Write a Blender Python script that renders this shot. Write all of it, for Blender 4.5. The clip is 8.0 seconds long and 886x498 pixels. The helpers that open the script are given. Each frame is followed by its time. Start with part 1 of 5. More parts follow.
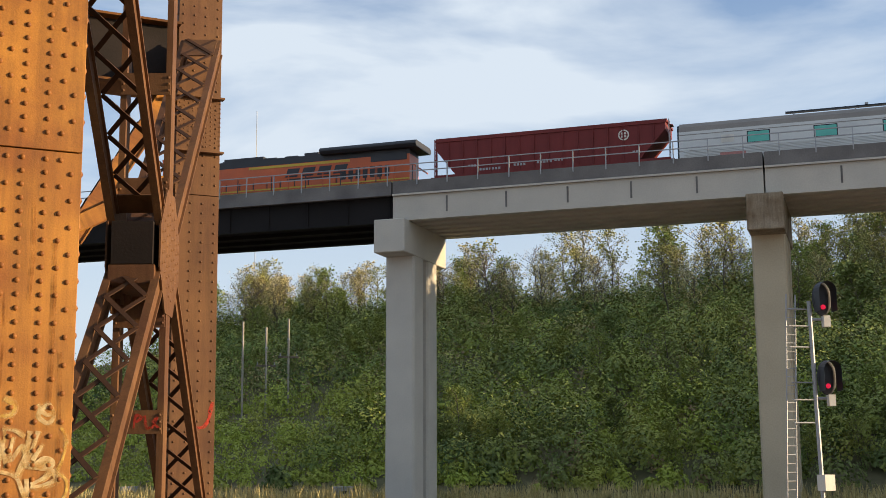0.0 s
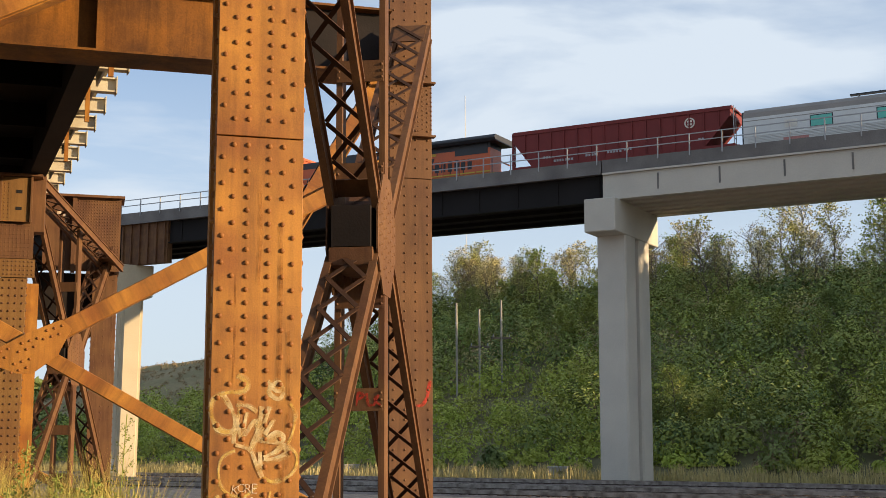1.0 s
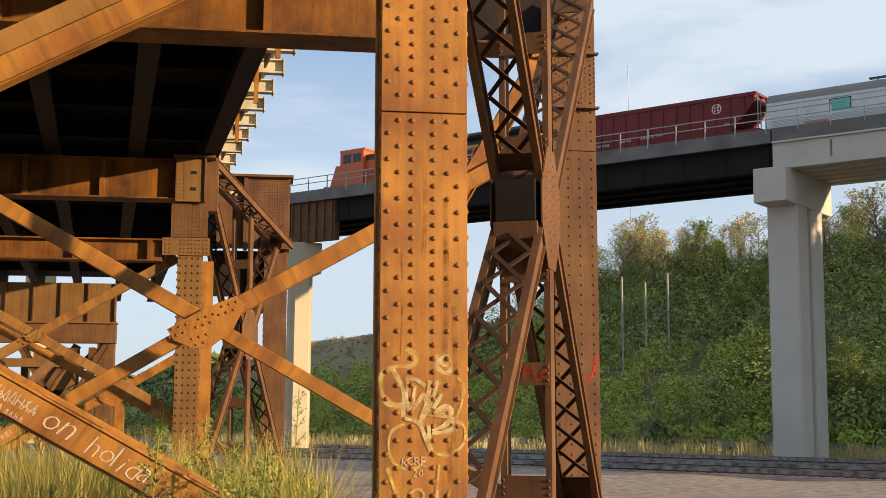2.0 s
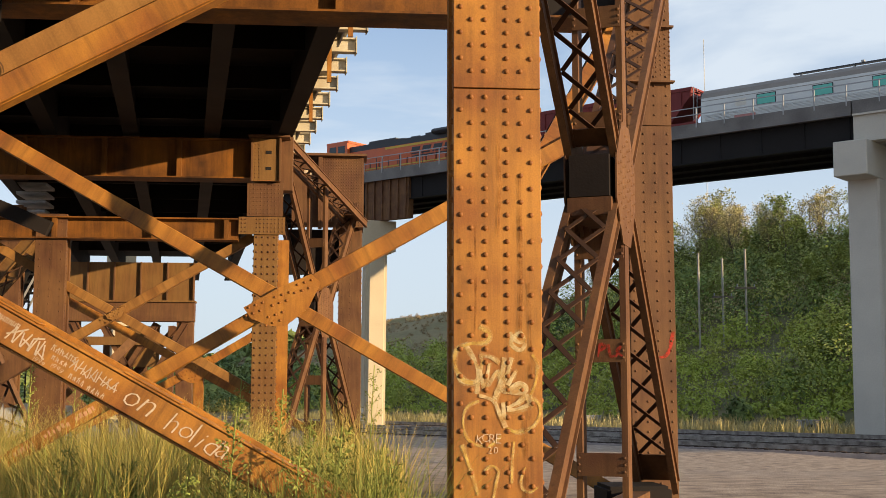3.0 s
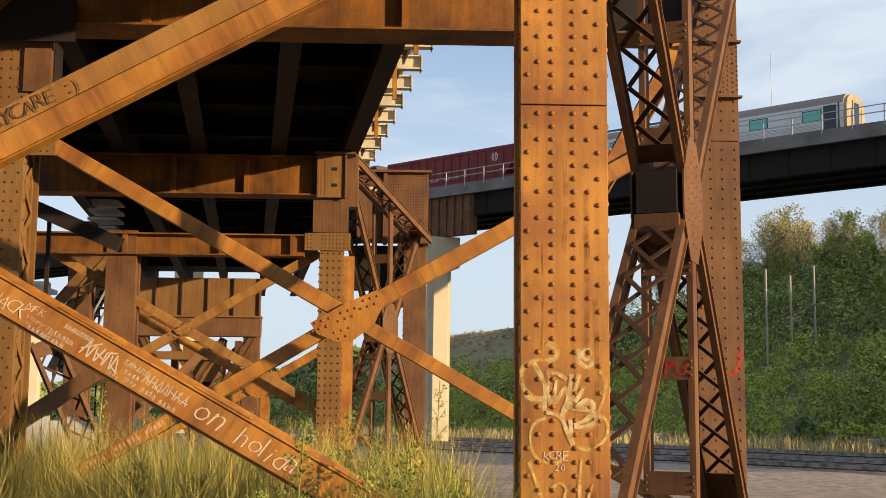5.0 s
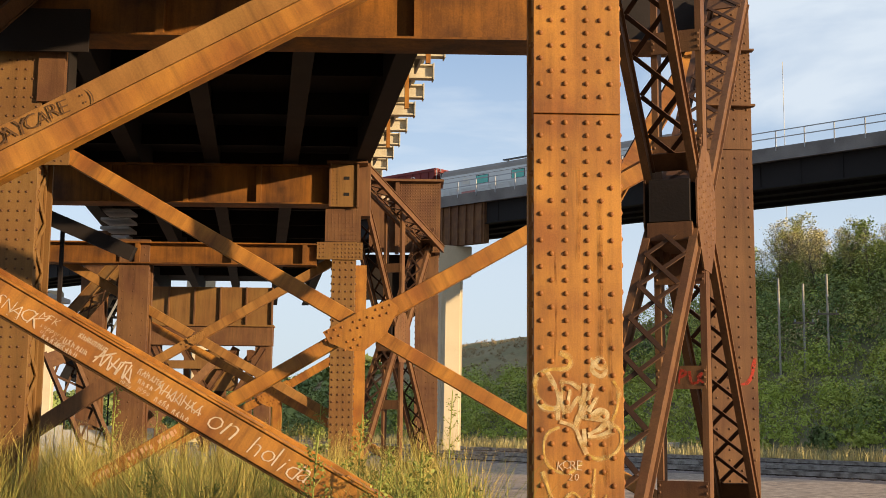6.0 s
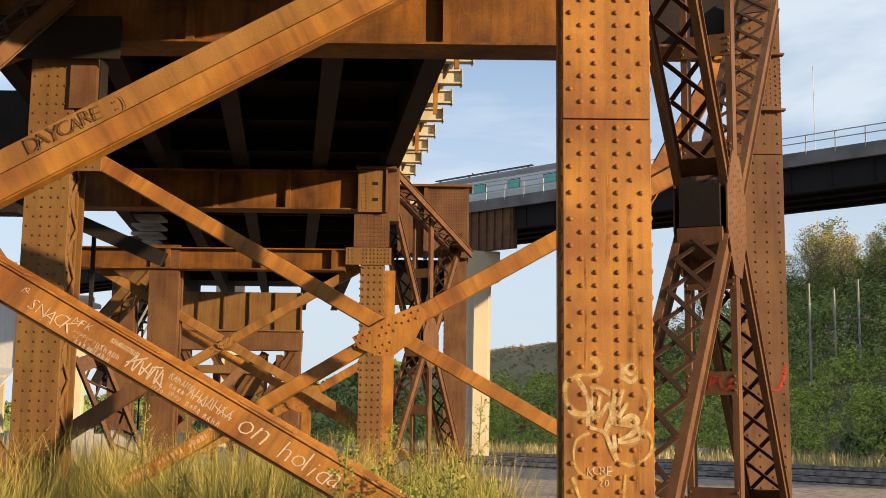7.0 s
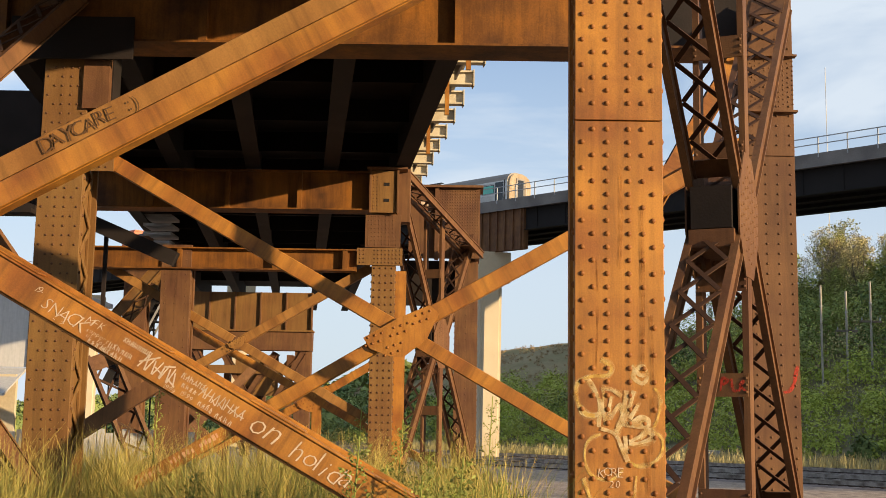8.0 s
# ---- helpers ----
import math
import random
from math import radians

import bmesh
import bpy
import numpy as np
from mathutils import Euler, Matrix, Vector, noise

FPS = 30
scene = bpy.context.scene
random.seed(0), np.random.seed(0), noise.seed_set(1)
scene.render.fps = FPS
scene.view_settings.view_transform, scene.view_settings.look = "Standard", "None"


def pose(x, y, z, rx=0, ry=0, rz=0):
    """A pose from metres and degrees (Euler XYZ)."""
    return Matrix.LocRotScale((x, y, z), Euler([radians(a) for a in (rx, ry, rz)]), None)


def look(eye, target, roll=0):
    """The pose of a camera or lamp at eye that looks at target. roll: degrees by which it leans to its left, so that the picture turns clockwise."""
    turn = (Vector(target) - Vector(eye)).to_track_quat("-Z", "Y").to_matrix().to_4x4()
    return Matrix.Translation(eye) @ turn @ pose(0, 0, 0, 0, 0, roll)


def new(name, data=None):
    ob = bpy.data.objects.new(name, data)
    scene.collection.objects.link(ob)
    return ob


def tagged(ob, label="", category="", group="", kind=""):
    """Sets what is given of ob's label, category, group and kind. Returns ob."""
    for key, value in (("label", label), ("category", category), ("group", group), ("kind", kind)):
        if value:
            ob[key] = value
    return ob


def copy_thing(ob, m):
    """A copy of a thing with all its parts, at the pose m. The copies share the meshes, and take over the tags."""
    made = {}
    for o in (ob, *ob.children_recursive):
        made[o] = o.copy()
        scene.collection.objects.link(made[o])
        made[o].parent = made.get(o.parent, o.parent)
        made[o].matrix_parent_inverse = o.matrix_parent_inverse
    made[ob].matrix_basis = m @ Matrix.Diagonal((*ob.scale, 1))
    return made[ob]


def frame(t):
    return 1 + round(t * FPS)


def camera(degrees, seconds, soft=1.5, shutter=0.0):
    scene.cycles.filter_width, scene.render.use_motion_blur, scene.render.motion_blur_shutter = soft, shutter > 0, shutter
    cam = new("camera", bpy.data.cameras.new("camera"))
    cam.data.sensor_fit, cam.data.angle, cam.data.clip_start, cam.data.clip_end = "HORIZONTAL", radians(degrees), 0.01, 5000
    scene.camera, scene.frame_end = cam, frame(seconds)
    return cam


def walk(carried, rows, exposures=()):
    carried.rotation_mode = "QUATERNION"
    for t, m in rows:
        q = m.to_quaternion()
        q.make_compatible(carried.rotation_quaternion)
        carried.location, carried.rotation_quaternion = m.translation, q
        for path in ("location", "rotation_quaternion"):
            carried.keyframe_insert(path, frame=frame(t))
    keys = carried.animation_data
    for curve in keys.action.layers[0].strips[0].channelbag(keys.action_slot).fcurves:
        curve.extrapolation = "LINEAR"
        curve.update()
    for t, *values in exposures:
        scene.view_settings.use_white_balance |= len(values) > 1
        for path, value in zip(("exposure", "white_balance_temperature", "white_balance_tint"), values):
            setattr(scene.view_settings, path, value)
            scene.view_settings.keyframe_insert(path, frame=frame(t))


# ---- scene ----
cam = camera(40.0, 8.0, soft=0.55)
# seconds, eye in metres, turn in degrees
PATH = [
    (0.0, 0.000, 0.000, 1.500, 99.801, 0.739, -25.902),
    (0.5, -0.013, 0.015, 1.499, 99.402, 0.319, -21.069),
    (1.0, -0.032, -0.013, 1.474, 98.992, 0.313, -15.966),
    (1.5, -0.036, 0.001, 1.471, 98.482, 0.063, -11.524),
    (2.0, -0.033, 0.041, 1.476, 97.809, -0.042, -8.249),
    (3.5, -0.025, 0.066, 1.474, 96.598, -0.116, -3.728),
    (4.0, -0.034, 0.060, 1.475, 96.680, -0.230, -2.780),
    (4.5, -0.042, 0.048, 1.474, 97.109, -0.405, -2.119),
    (6.0, -0.059, 0.052, 1.476, 97.911, -0.512, -1.229),
    (6.5, -0.062, 0.048, 1.476, 98.059, -0.568, -0.630),
    (7.0, -0.068, 0.045, 1.477, 98.138, -0.677, 0.088),
    (7.5, -0.072, 0.042, 1.477, 98.126, -0.759, 0.529),
    (8.0, -0.075, 0.029, 1.475, 98.168, -0.921, 0.563),
]
walk(cam, [(t, pose(x, y, z, rx, ry, rz)) for t, x, y, z, rx, ry, rz in PATH])

# ---- world, sun, exposure ----
SUN_DIR = Vector((0.83, -0.53, 0.172)).normalized()
scene.view_settings.exposure = 0.75
world = bpy.data.worlds.new("sky")
scene.world = world
world.use_nodes = True
wt = world.node_tree
wt.nodes.clear()
w_out = wt.nodes.new("ShaderNodeOutputWorld")
w_bg = wt.nodes.new("ShaderNodeBackground")
w_sky = wt.nodes.new("ShaderNodeTexSky")
w_sky.sky_type, w_sky.sun_disc = "NISHITA", False
w_sky.sun_elevation = math.asin(SUN_DIR.z)
w_sky.sun_rotation = math.atan2(SUN_DIR.x, SUN_DIR.y)
w_sky.air_density, w_sky.dust_density, w_sky.ozone_density = 1.0, 1.5, 1.5
w_co = wt.nodes.new("ShaderNodeTexCoord")
w_map = wt.nodes.new("ShaderNodeMapping")
w_map.inputs["Scale"].default_value = (1.0, 1.0, 3.6)
w_noise = wt.nodes.new("ShaderNodeTexNoise")
w_noise.inputs["Scale"].default_value = 2.6
w_noise.inputs["Detail"].default_value = 7.0
w_noise.inputs["Roughness"].default_value = 0.5
w_noise.inputs["Distortion"].default_value = 0.3
w_ramp = wt.nodes.new("ShaderNodeValToRGB")
w_ramp.color_ramp.elements[0].position, w_ramp.color_ramp.elements[0].color = 0.42, (0.10, 0.10, 0.10, 1)
w_ramp.color_ramp.elements[1].position, w_ramp.color_ramp.elements[1].color = 0.60, (1, 1, 1, 1)
w_mix = wt.nodes.new("ShaderNodeMix")
w_mix.data_type = "RGBA"
w_mix.inputs["B"].default_value = (5.6, 6.3, 7.1, 1)
w_bg.inputs["Strength"].default_value = 0.076
w_tone = wt.nodes.new("ShaderNodeMix")
w_tone.data_type, w_tone.blend_type = "RGBA", "MULTIPLY"
w_tone.inputs["Factor"].default_value = 1.0
w_tone.inputs["B"].default_value = (1.15, 1.42, 1.85, 1)
w_sep = wt.nodes.new("ShaderNodeSeparateXYZ")
w_low = wt.nodes.new("ShaderNodeMapRange")
w_low.inputs["From Min"].default_value, w_low.inputs["From Max"].default_value = 0.12, 0.42
w_low.inputs["To Min"].default_value, w_low.inputs["To Max"].default_value = 0.82, 0.0
w_max = wt.nodes.new("ShaderNodeMath")
w_max.operation = "MAXIMUM"
wt.links.new(w_co.outputs["Generated"], w_sep.inputs["Vector"])
wt.links.new(w_sep.outputs["Z"], w_low.inputs["Value"])
wt.links.new(w_co.outputs["Generated"], w_map.inputs["Vector"])
wt.links.new(w_map.outputs["Vector"], w_noise.inputs["Vector"])
wt.links.new(w_noise.outputs["Fac"], w_ramp.inputs["Fac"])
wt.links.new(w_ramp.outputs["Color"], w_max.inputs[0])
wt.links.new(w_low.outputs["Result"], w_max.inputs[1])
wt.links.new(w_max.outputs[0], w_mix.inputs["Factor"])
wt.links.new(w_sky.outputs["Color"], w_tone.inputs["A"])
wt.links.new(w_tone.outputs["Result"], w_mix.inputs["A"])
wt.links.new(w_mix.outputs["Result"], w_bg.inputs["Color"])
wt.links.new(w_bg.outputs["Background"], w_out.inputs["Surface"])
sun = new("sun", bpy.data.lights.new("sun", "SUN"))
sun.data.energy, sun.data.angle, sun.data.color = 5.0, radians(0.6), (1.0, 0.74, 0.44)
sun.matrix_world = look((0, 0, 60), Vector((0, 0, 60)) - SUN_DIR)


# ---- materials ----
def mat(name, base, rough=0.6, metal=0.0, vary=0.25, scale=3.0, fine=40.0, bump=0.15, tint=None, streak=0.0, rnd=0.0):
    """A surface with stains at two scales, optional vertical streaks and a fine relief. tint: the second colour."""
    m = bpy.data.materials.new(name)
    m.use_nodes = True
    nt = m.node_tree
    b = nt.nodes["Principled BSDF"]
    b.inputs["Roughness"].default_value, b.inputs["Metallic"].default_value = rough, metal
    b.inputs["Specular IOR Level"].default_value = 0.25 if rough > 0.55 else 0.5
    co = nt.nodes.new("ShaderNodeTexCoord")
    n1 = nt.nodes.new("ShaderNodeTexNoise")
    n1.inputs["Scale"].default_value, n1.inputs["Detail"].default_value = scale, 6.0
    n2 = nt.nodes.new("ShaderNodeTexNoise")
    n2.inputs["Scale"].default_value, n2.inputs["Detail"].default_value = fine, 3.0
    nt.links.new(co.outputs["Object"], n1.inputs["Vector"])
    nt.links.new(co.outputs["Object"], n2.inputs["Vector"])
    tint = tint or tuple(c * 0.6 for c in base)
    ramp = nt.nodes.new("ShaderNodeValToRGB")
    ramp.color_ramp.elements[0].position, ramp.color_ramp.elements[1].position = 0.35, 0.68
    ramp.color_ramp.elements[0].color, ramp.color_ramp.elements[1].color = (0, 0, 0, 1), (1, 1, 1, 1)
    nt.links.new(n1.outputs["Fac"], ramp.inputs["Fac"])
    mix = nt.nodes.new("ShaderNodeMix")
    mix.data_type = "RGBA"
    mix.inputs["A"].default_value, mix.inputs["B"].default_value = (*base, 1), (*tint, 1)
    sc = nt.nodes.new("ShaderNodeMath")
    sc.operation = "MULTIPLY"
    sc.inputs[1].default_value = min(1.0, vary * 2)
    nt.links.new(ramp.outputs["Color"], sc.inputs[0])
    nt.links.new(sc.outputs[0], mix.inputs["Factor"])
    last = mix.outputs["Result"]
    if streak:
        mp = nt.nodes.new("ShaderNodeMapping")
        mp.inputs["Scale"].default_value = (6.0, 6.0, 0.5)
        n3 = nt.nodes.new("ShaderNodeTexNoise")
        n3.inputs["Scale"].default_value, n3.inputs["Detail"].default_value, n3.inputs["Roughness"].default_value, n3.inputs["Distortion"].default_value = 1.3, 9.0, 0.68, 0.6
        nt.links.new(co.outputs["Object"], mp.inputs["Vector"])
        nt.links.new(mp.outputs["Vector"], n3.inputs["Vector"])
        r3 = nt.nodes.new("ShaderNodeValToRGB")
        r3.color_ramp.elements[0].position, r3.color_ramp.elements[1].position = 0.42, 0.72
        r3.color_ramp.elements[0].color, r3.color_ramp.elements[1].color = (1, 1, 1, 1), (1 - streak, 1 - streak, 1 - streak, 1)
        nt.links.new(n3.outputs["Fac"], r3.inputs["Fac"])
        m3 = nt.nodes.new("ShaderNodeMix")
        m3.data_type, m3.blend_type = "RGBA", "MULTIPLY"
        m3.inputs["Factor"].default_value = 1.0
        nt.links.new(last, m3.inputs["A"])
        nt.links.new(r3.outputs["Color"], m3.inputs["B"])
        last = m3.outputs["Result"]
    m4 = nt.nodes.new("ShaderNodeMix")
    m4.data_type, m4.blend_type = "RGBA", "MULTIPLY"
    m4.inputs["Factor"].default_value = vary
    nt.links.new(last, m4.inputs["A"])
    nt.links.new(n2.outputs["Fac"], m4.inputs["B"])
    last = m4.outputs["Result"]
    if rnd:
        oi = nt.nodes.new("ShaderNodeObjectInfo")
        ge = nt.nodes.new("ShaderNodeNewGeometry")
        ad = nt.nodes.new("ShaderNodeMath")
        ad.operation = "ADD"
        nt.links.new(oi.outputs["Random"], ad.inputs[0])
        nt.links.new(ge.outputs["Random Per Island"], ad.inputs[1])
        mr = nt.nodes.new("ShaderNodeMapRange")
        mr.inputs["From Max"].default_value = 2.0
        mr.inputs["To Min"].default_value, mr.inputs["To Max"].default_value = 1 - rnd, 1 + rnd
        nt.links.new(ad.outputs[0], mr.inputs["Value"])
        hs = nt.nodes.new("ShaderNodeHueSaturation")
        nt.links.new(mr.outputs["Result"], hs.inputs["Value"])
        nt.links.new(last, hs.inputs["Color"])
        last = hs.outputs["Color"]
    nt.links.new(last, b.inputs["Base Color"])
    if bump:
        bp = nt.nodes.new("ShaderNodeBump")
        bp.inputs["Strength"].default_value, bp.inputs["Distance"].default_value = bump, 0.02
        nt.links.new(n2.outputs["Fac"], bp.inputs["Height"])
        nt.links.new(bp.outputs["Normal"], b.inputs["Normal"])
    return m


ORANGE = mat("orange_weathered_steel", (0.54, 0.235, 0.032), 0.52, 0.0, 0.42, 2.2, 90, 0.09, (0.27, 0.085, 0.014), 0.5)
TANSTEEL = mat("tan_weathered_steel", (0.40, 0.20, 0.055), 0.6, 0.0, 0.4, 2.0, 70, 0.08, (0.26, 0.11, 0.03), 0.4)
# orange steel darkened in colour to carry the shade under the deck
ORANGE_SHADED = mat("shade_darkened_orange_steel", (0.34, 0.13, 0.018), 0.65, 0.0, 0.5, 1.4, 50, 0.08, (0.10, 0.04, 0.014), 0.5)
# rusted lacing, its colour darkened to hold the struts' shade
LACE_SHADED = mat("shade_darkened_rusted_lacing", (0.055, 0.028, 0.017), 0.75, 0.0, 0.4, 3.0, 60, 0.1, (0.10, 0.045, 0.022))
RIVET_RUST = mat("rusted_rivet_heads", (0.33, 0.13, 0.03), 0.6, 0.0, 0.4, 5, 60, 0.1, (0.20, 0.07, 0.02))
RIVET_BROWN = mat("browned_rivet_heads", (0.15, 0.065, 0.026), 0.6, 0.0, 0.4, 5, 60, 0.1, (0.09, 0.04, 0.02))
BROWN = mat("brown_rusted_steel", (0.20, 0.098, 0.04), 0.65, 0.0, 0.35, 1.6, 70, 0.14, (0.10, 0.04, 0.024), 0.4)
OCHRE = mat("ochre_weathered_steel", (0.25, 0.135, 0.042), 0.62, 0.0, 0.35, 1.3, 55, 0.12, (0.19, 0.085, 0.03), 0.35)
# near-black; on the end panel and drop bar it stands in for shade
DARK = mat("near_black_steel", (0.012, 0.009, 0.0075), 0.8, 0.0, 0.35, 1.2, 40, 0.1, (0.03, 0.02, 0.018))
BLACKSTEEL = mat("black_painted_girder", (0.02, 0.018, 0.018), 0.9, 0.0, 0.3, 0.4, 9, 0.05)
CONCRETE = mat("grey_cast_concrete", (0.60, 0.56, 0.48), 0.85, 0.0, 0.25, 0.45, 12, 0.1, (0.46, 0.43, 0.38))
GRASS_G = mat("hill_undergrowth", (0.22, 0.19, 0.10), 0.95, 0.0, 0.4, 0.06, 1.2, 0.8, (0.12, 0.12, 0.05))
DRYHILL = mat("dry_brown_hillside", (0.34, 0.27, 0.14), 0.95, 0.0, 0.45, 0.08, 1.5, 0.8, (0.20, 0.19, 0.085))
GRAVEL = mat("gravel", (0.66, 0.51, 0.38), 0.95, 0.0, 0.6, 2.2, 22, 1.0, (0.30, 0.225, 0.175))


# ---- building helpers ----
def part(name, bm, material, parent, label=""):
    me = bpy.data.meshes.new(name)
    bm.to_mesh(me)
    bm.free()
    me.materials.append(material)
    ob = new(name, me)
    ob.parent = parent
    if label:
        ob["label"] = label
    return ob


def thing(name, label, category, group="", kind="", at=None):
    ob = new(name)
    if at is not None:
        ob.matrix_world = at
    return tagged(ob, label, category, group, kind)


def box(bm, x0, x1, y0, y1, z0, z1, m=None):
    vs = [bm.verts.new(v) for v in ((x0, y0, z0), (x1, y0, z0), (x1, y1, z0), (x0, y1, z0), (x0, y0, z1), (x1, y0, z1), (x1, y1, z1), (x0, y1, z1))]
    if m is not None:
        for v in vs:
            v.co = m @ v.co
    for f in ((3, 2, 1, 0), (4, 5, 6, 7), (0, 1, 5, 4), (1, 2, 6, 5), (2, 3, 7, 6), (3, 0, 4, 7)):
        bm.faces.new([vs[i] for i in f])
    return bm


def along(p, q, side=(0, 1, 0)):
    """A frame at p whose x runs to q and whose y is as near to side as it can be; and the length."""
    p, q = Vector(p), Vector(q)
    x = (q - p).normalized()
    z = x.cross(Vector(side)).normalized()
    y = z.cross(x)
    m = Matrix((x, y, z)).transposed().to_4x4()
    return Matrix.Translation(p) @ m, (q - p).length


def bar(bm, p, q, w, h, side=(0, 1, 0), c=(0, 0)):
    """A bar from p to q, w thick along side, h the other way, shifted by c across."""
    m, l = along(p, q, side)
    return box(bm, 0, l, c[0] - w / 2, c[0] + w / 2, c[1] - h / 2, c[1] + h / 2, m)


# ---- more materials ----
RAILSTEEL = mat("galvanised_rail", (0.40, 0.40, 0.40), 0.55, 0.3, 0.2, 3, 30, 0.05)
WALKWAY = mat("cream_painted_steel", (0.62, 0.55, 0.40), 0.6, 0.0, 0.25, 3, 40, 0.05, (0.42, 0.33, 0.22))
BALLAST = mat("grey_ballast", (0.34, 0.27, 0.235), 0.95, 0.0, 0.55, 0.8, 14, 0.9, (0.17, 0.135, 0.12))
RUSTRAIL = mat("worn_rail", (0.45, 0.40, 0.36), 0.4, 0.6, 0.4, 2, 30, 0.05, (0.07, 0.045, 0.035))
WOODTIE = mat("creosoted_tie", (0.07, 0.05, 0.04), 0.9, 0.0, 0.4, 4, 30, 0.4)
SOIL = mat("dry_soil", (0.36, 0.28, 0.19), 0.95, 0.0, 0.45, 0.22, 18, 0.6, (0.18, 0.155, 0.085))
BARK = mat("grey_bark", (0.20, 0.17, 0.13), 0.9, 0.0, 0.4, 3, 20, 0.5, (0.11, 0.09, 0.07))
LEAF_MID = mat("green_leaves", (0.20, 0.29, 0.06), 0.65, 0.0, 0.5, 0.12, 6, 0.0, (0.52, 0.52, 0.12), rnd=0.09)
LEAF_DEEP = mat("deep_green_leaves", (0.13, 0.20, 0.06), 0.65, 0.0, 0.5, 0.1, 6, 0.0, (0.34, 0.38, 0.10), rnd=0.09)
LEAF_BRIGHT = mat("bright_green_leaves", (0.44, 0.54, 0.08), 0.65, 0.0, 0.4, 0.2, 6, 0.0, (0.48, 0.48, 0.10), rnd=0.09)
LEAF_YELL = mat("yellowing_leaves", (0.52, 0.45, 0.18), 0.65, 0.0, 0.3, 0.2, 6, 0.0, (0.60, 0.50, 0.25), rnd=0.09)
LEAF_GOLD = mat("green_gold_leaves", (0.36, 0.36, 0.10), 0.65, 0.0, 0.4, 0.2, 6, 0.0, (0.50, 0.44, 0.15), rnd=0.09)
LEAF_RUST = mat("browned_leaves", (0.36, 0.26, 0.14), 0.7, 0.0, 0.3, 0.2, 6, 0.0, (0.42, 0.32, 0.17), rnd=0.09)
LINEGRASS = mat("lineside_straw", (0.60, 0.48, 0.22), 0.8, 0.0, 0.4, 0.3, 6, 0.0, (0.27, 0.26, 0.09), rnd=0.3)
DRYGRASS = mat("straw_grass", (0.66, 0.50, 0.14), 0.7, 0.0, 0.4, 0.9, 8, 0.0, (0.24, 0.24, 0.06), rnd=0.45)
GREENGRASS = mat("green_weeds", (0.24, 0.28, 0.06), 0.7, 0.0, 0.2, 0.6, 8, 0.0, (0.26, 0.26, 0.07), rnd=0.45)
LOCO_ORANGE = mat("orange_engine_paint", (0.62, 0.115, 0.022), 0.4, 0.0, 0.2, 0.8, 14, 0.02, (0.40, 0.09, 0.03))
LOCO_BLACK = mat("black_engine_paint", (0.03, 0.03, 0.035), 0.5, 0.0, 0.25, 0.8, 14, 0.02)
LOCO_YELLOW = mat("yellow_stripe_paint", (0.62, 0.40, 0.03), 0.45, 0.0, 0.15, 0.8, 14, 0.02)
MAROON = mat("oxide_red_car_paint", (0.23, 0.038, 0.034), 0.6, 0.0, 0.3, 0.6, 14, 0.04, (0.16, 0.03, 0.028), 0.15)
SILVER = mat("brushed_stainless", (0.58, 0.57, 0.54), 0.38, 0.55, 0.15, 0.6, 14, 0.02)
ROOFGREY = mat("grey_brown_roof", (0.30, 0.27, 0.24), 0.6, 0.1, 0.2, 0.5, 12, 0.03)
TEAL = mat("teal_tinted_pane", (0.12, 0.50, 0.40), 0.08, 0.0, 0.1, 0.8, 5, 0.0)
DARKGLASS = mat("dark_pane", (0.02, 0.022, 0.025), 0.08, 0.0, 0.1, 1, 5, 0.0)
TANSTEEL_PALE = mat("weathered_cream_paint", (0.46, 0.37, 0.25), 0.65, 0.0, 0.3, 2.0, 20, 0.03, (0.3, 0.2, 0.12), 0.3)
POLEGREY = mat("bleached_wood", (0.44, 0.41, 0.35), 0.85, 0.0, 0.35, 1.5, 20, 0.2, (0.30, 0.27, 0.22))
OFFWHITE = mat("off_white_paint", (0.72, 0.68, 0.60), 0.6, 0.0, 0.2, 2, 20, 0.03)
CREAMPAINT = mat("pale_spray_paint", (0.86, 0.72, 0.44), 0.7, 0.0, 0.5, 14, 60, 0.02, (0.62, 0.36, 0.12))
YELLOWPAINT = mat("yellow_spray_paint", (0.88, 0.62, 0.14), 0.7, 0.0, 0.5, 14, 60, 0.02, (0.54, 0.26, 0.05))
CHALK = mat("white_marker", (0.78, 0.62, 0.46), 0.7, 0.0, 0.25, 9, 60, 0.02)
PINKCHALK = mat("faded_pink_marker", (0.66, 0.36, 0.22), 0.7, 0.0, 0.25, 9, 60, 0.02)
REDPAINT = mat("red_spray_paint", (0.55, 0.05, 0.03), 0.7, 0.0, 0.3, 9, 60, 0.02)


def see_through(m, lo, hi, scale):
    """Thin spray: lets the steel below show through in cloudy patches."""
    nt = m.node_tree
    b = nt.nodes["Principled BSDF"]
    co = nt.nodes.new("ShaderNodeTexCoord")
    n = nt.nodes.new("ShaderNodeTexNoise")
    n.inputs["Scale"].default_value, n.inputs["Detail"].default_value = scale, 5.0
    nt.links.new(co.outputs["Object"], n.inputs["Vector"])
    r = nt.nodes.new("ShaderNodeMapRange")
    r.inputs["From Min"].default_value, r.inputs["From Max"].default_value = 0.35, 0.65
    r.inputs["To Min"].default_value, r.inputs["To Max"].default_value = lo, hi
    nt.links.new(n.outputs["Fac"], r.inputs["Value"])
    nt.links.new(r.outputs["Result"], b.inputs["Alpha"])


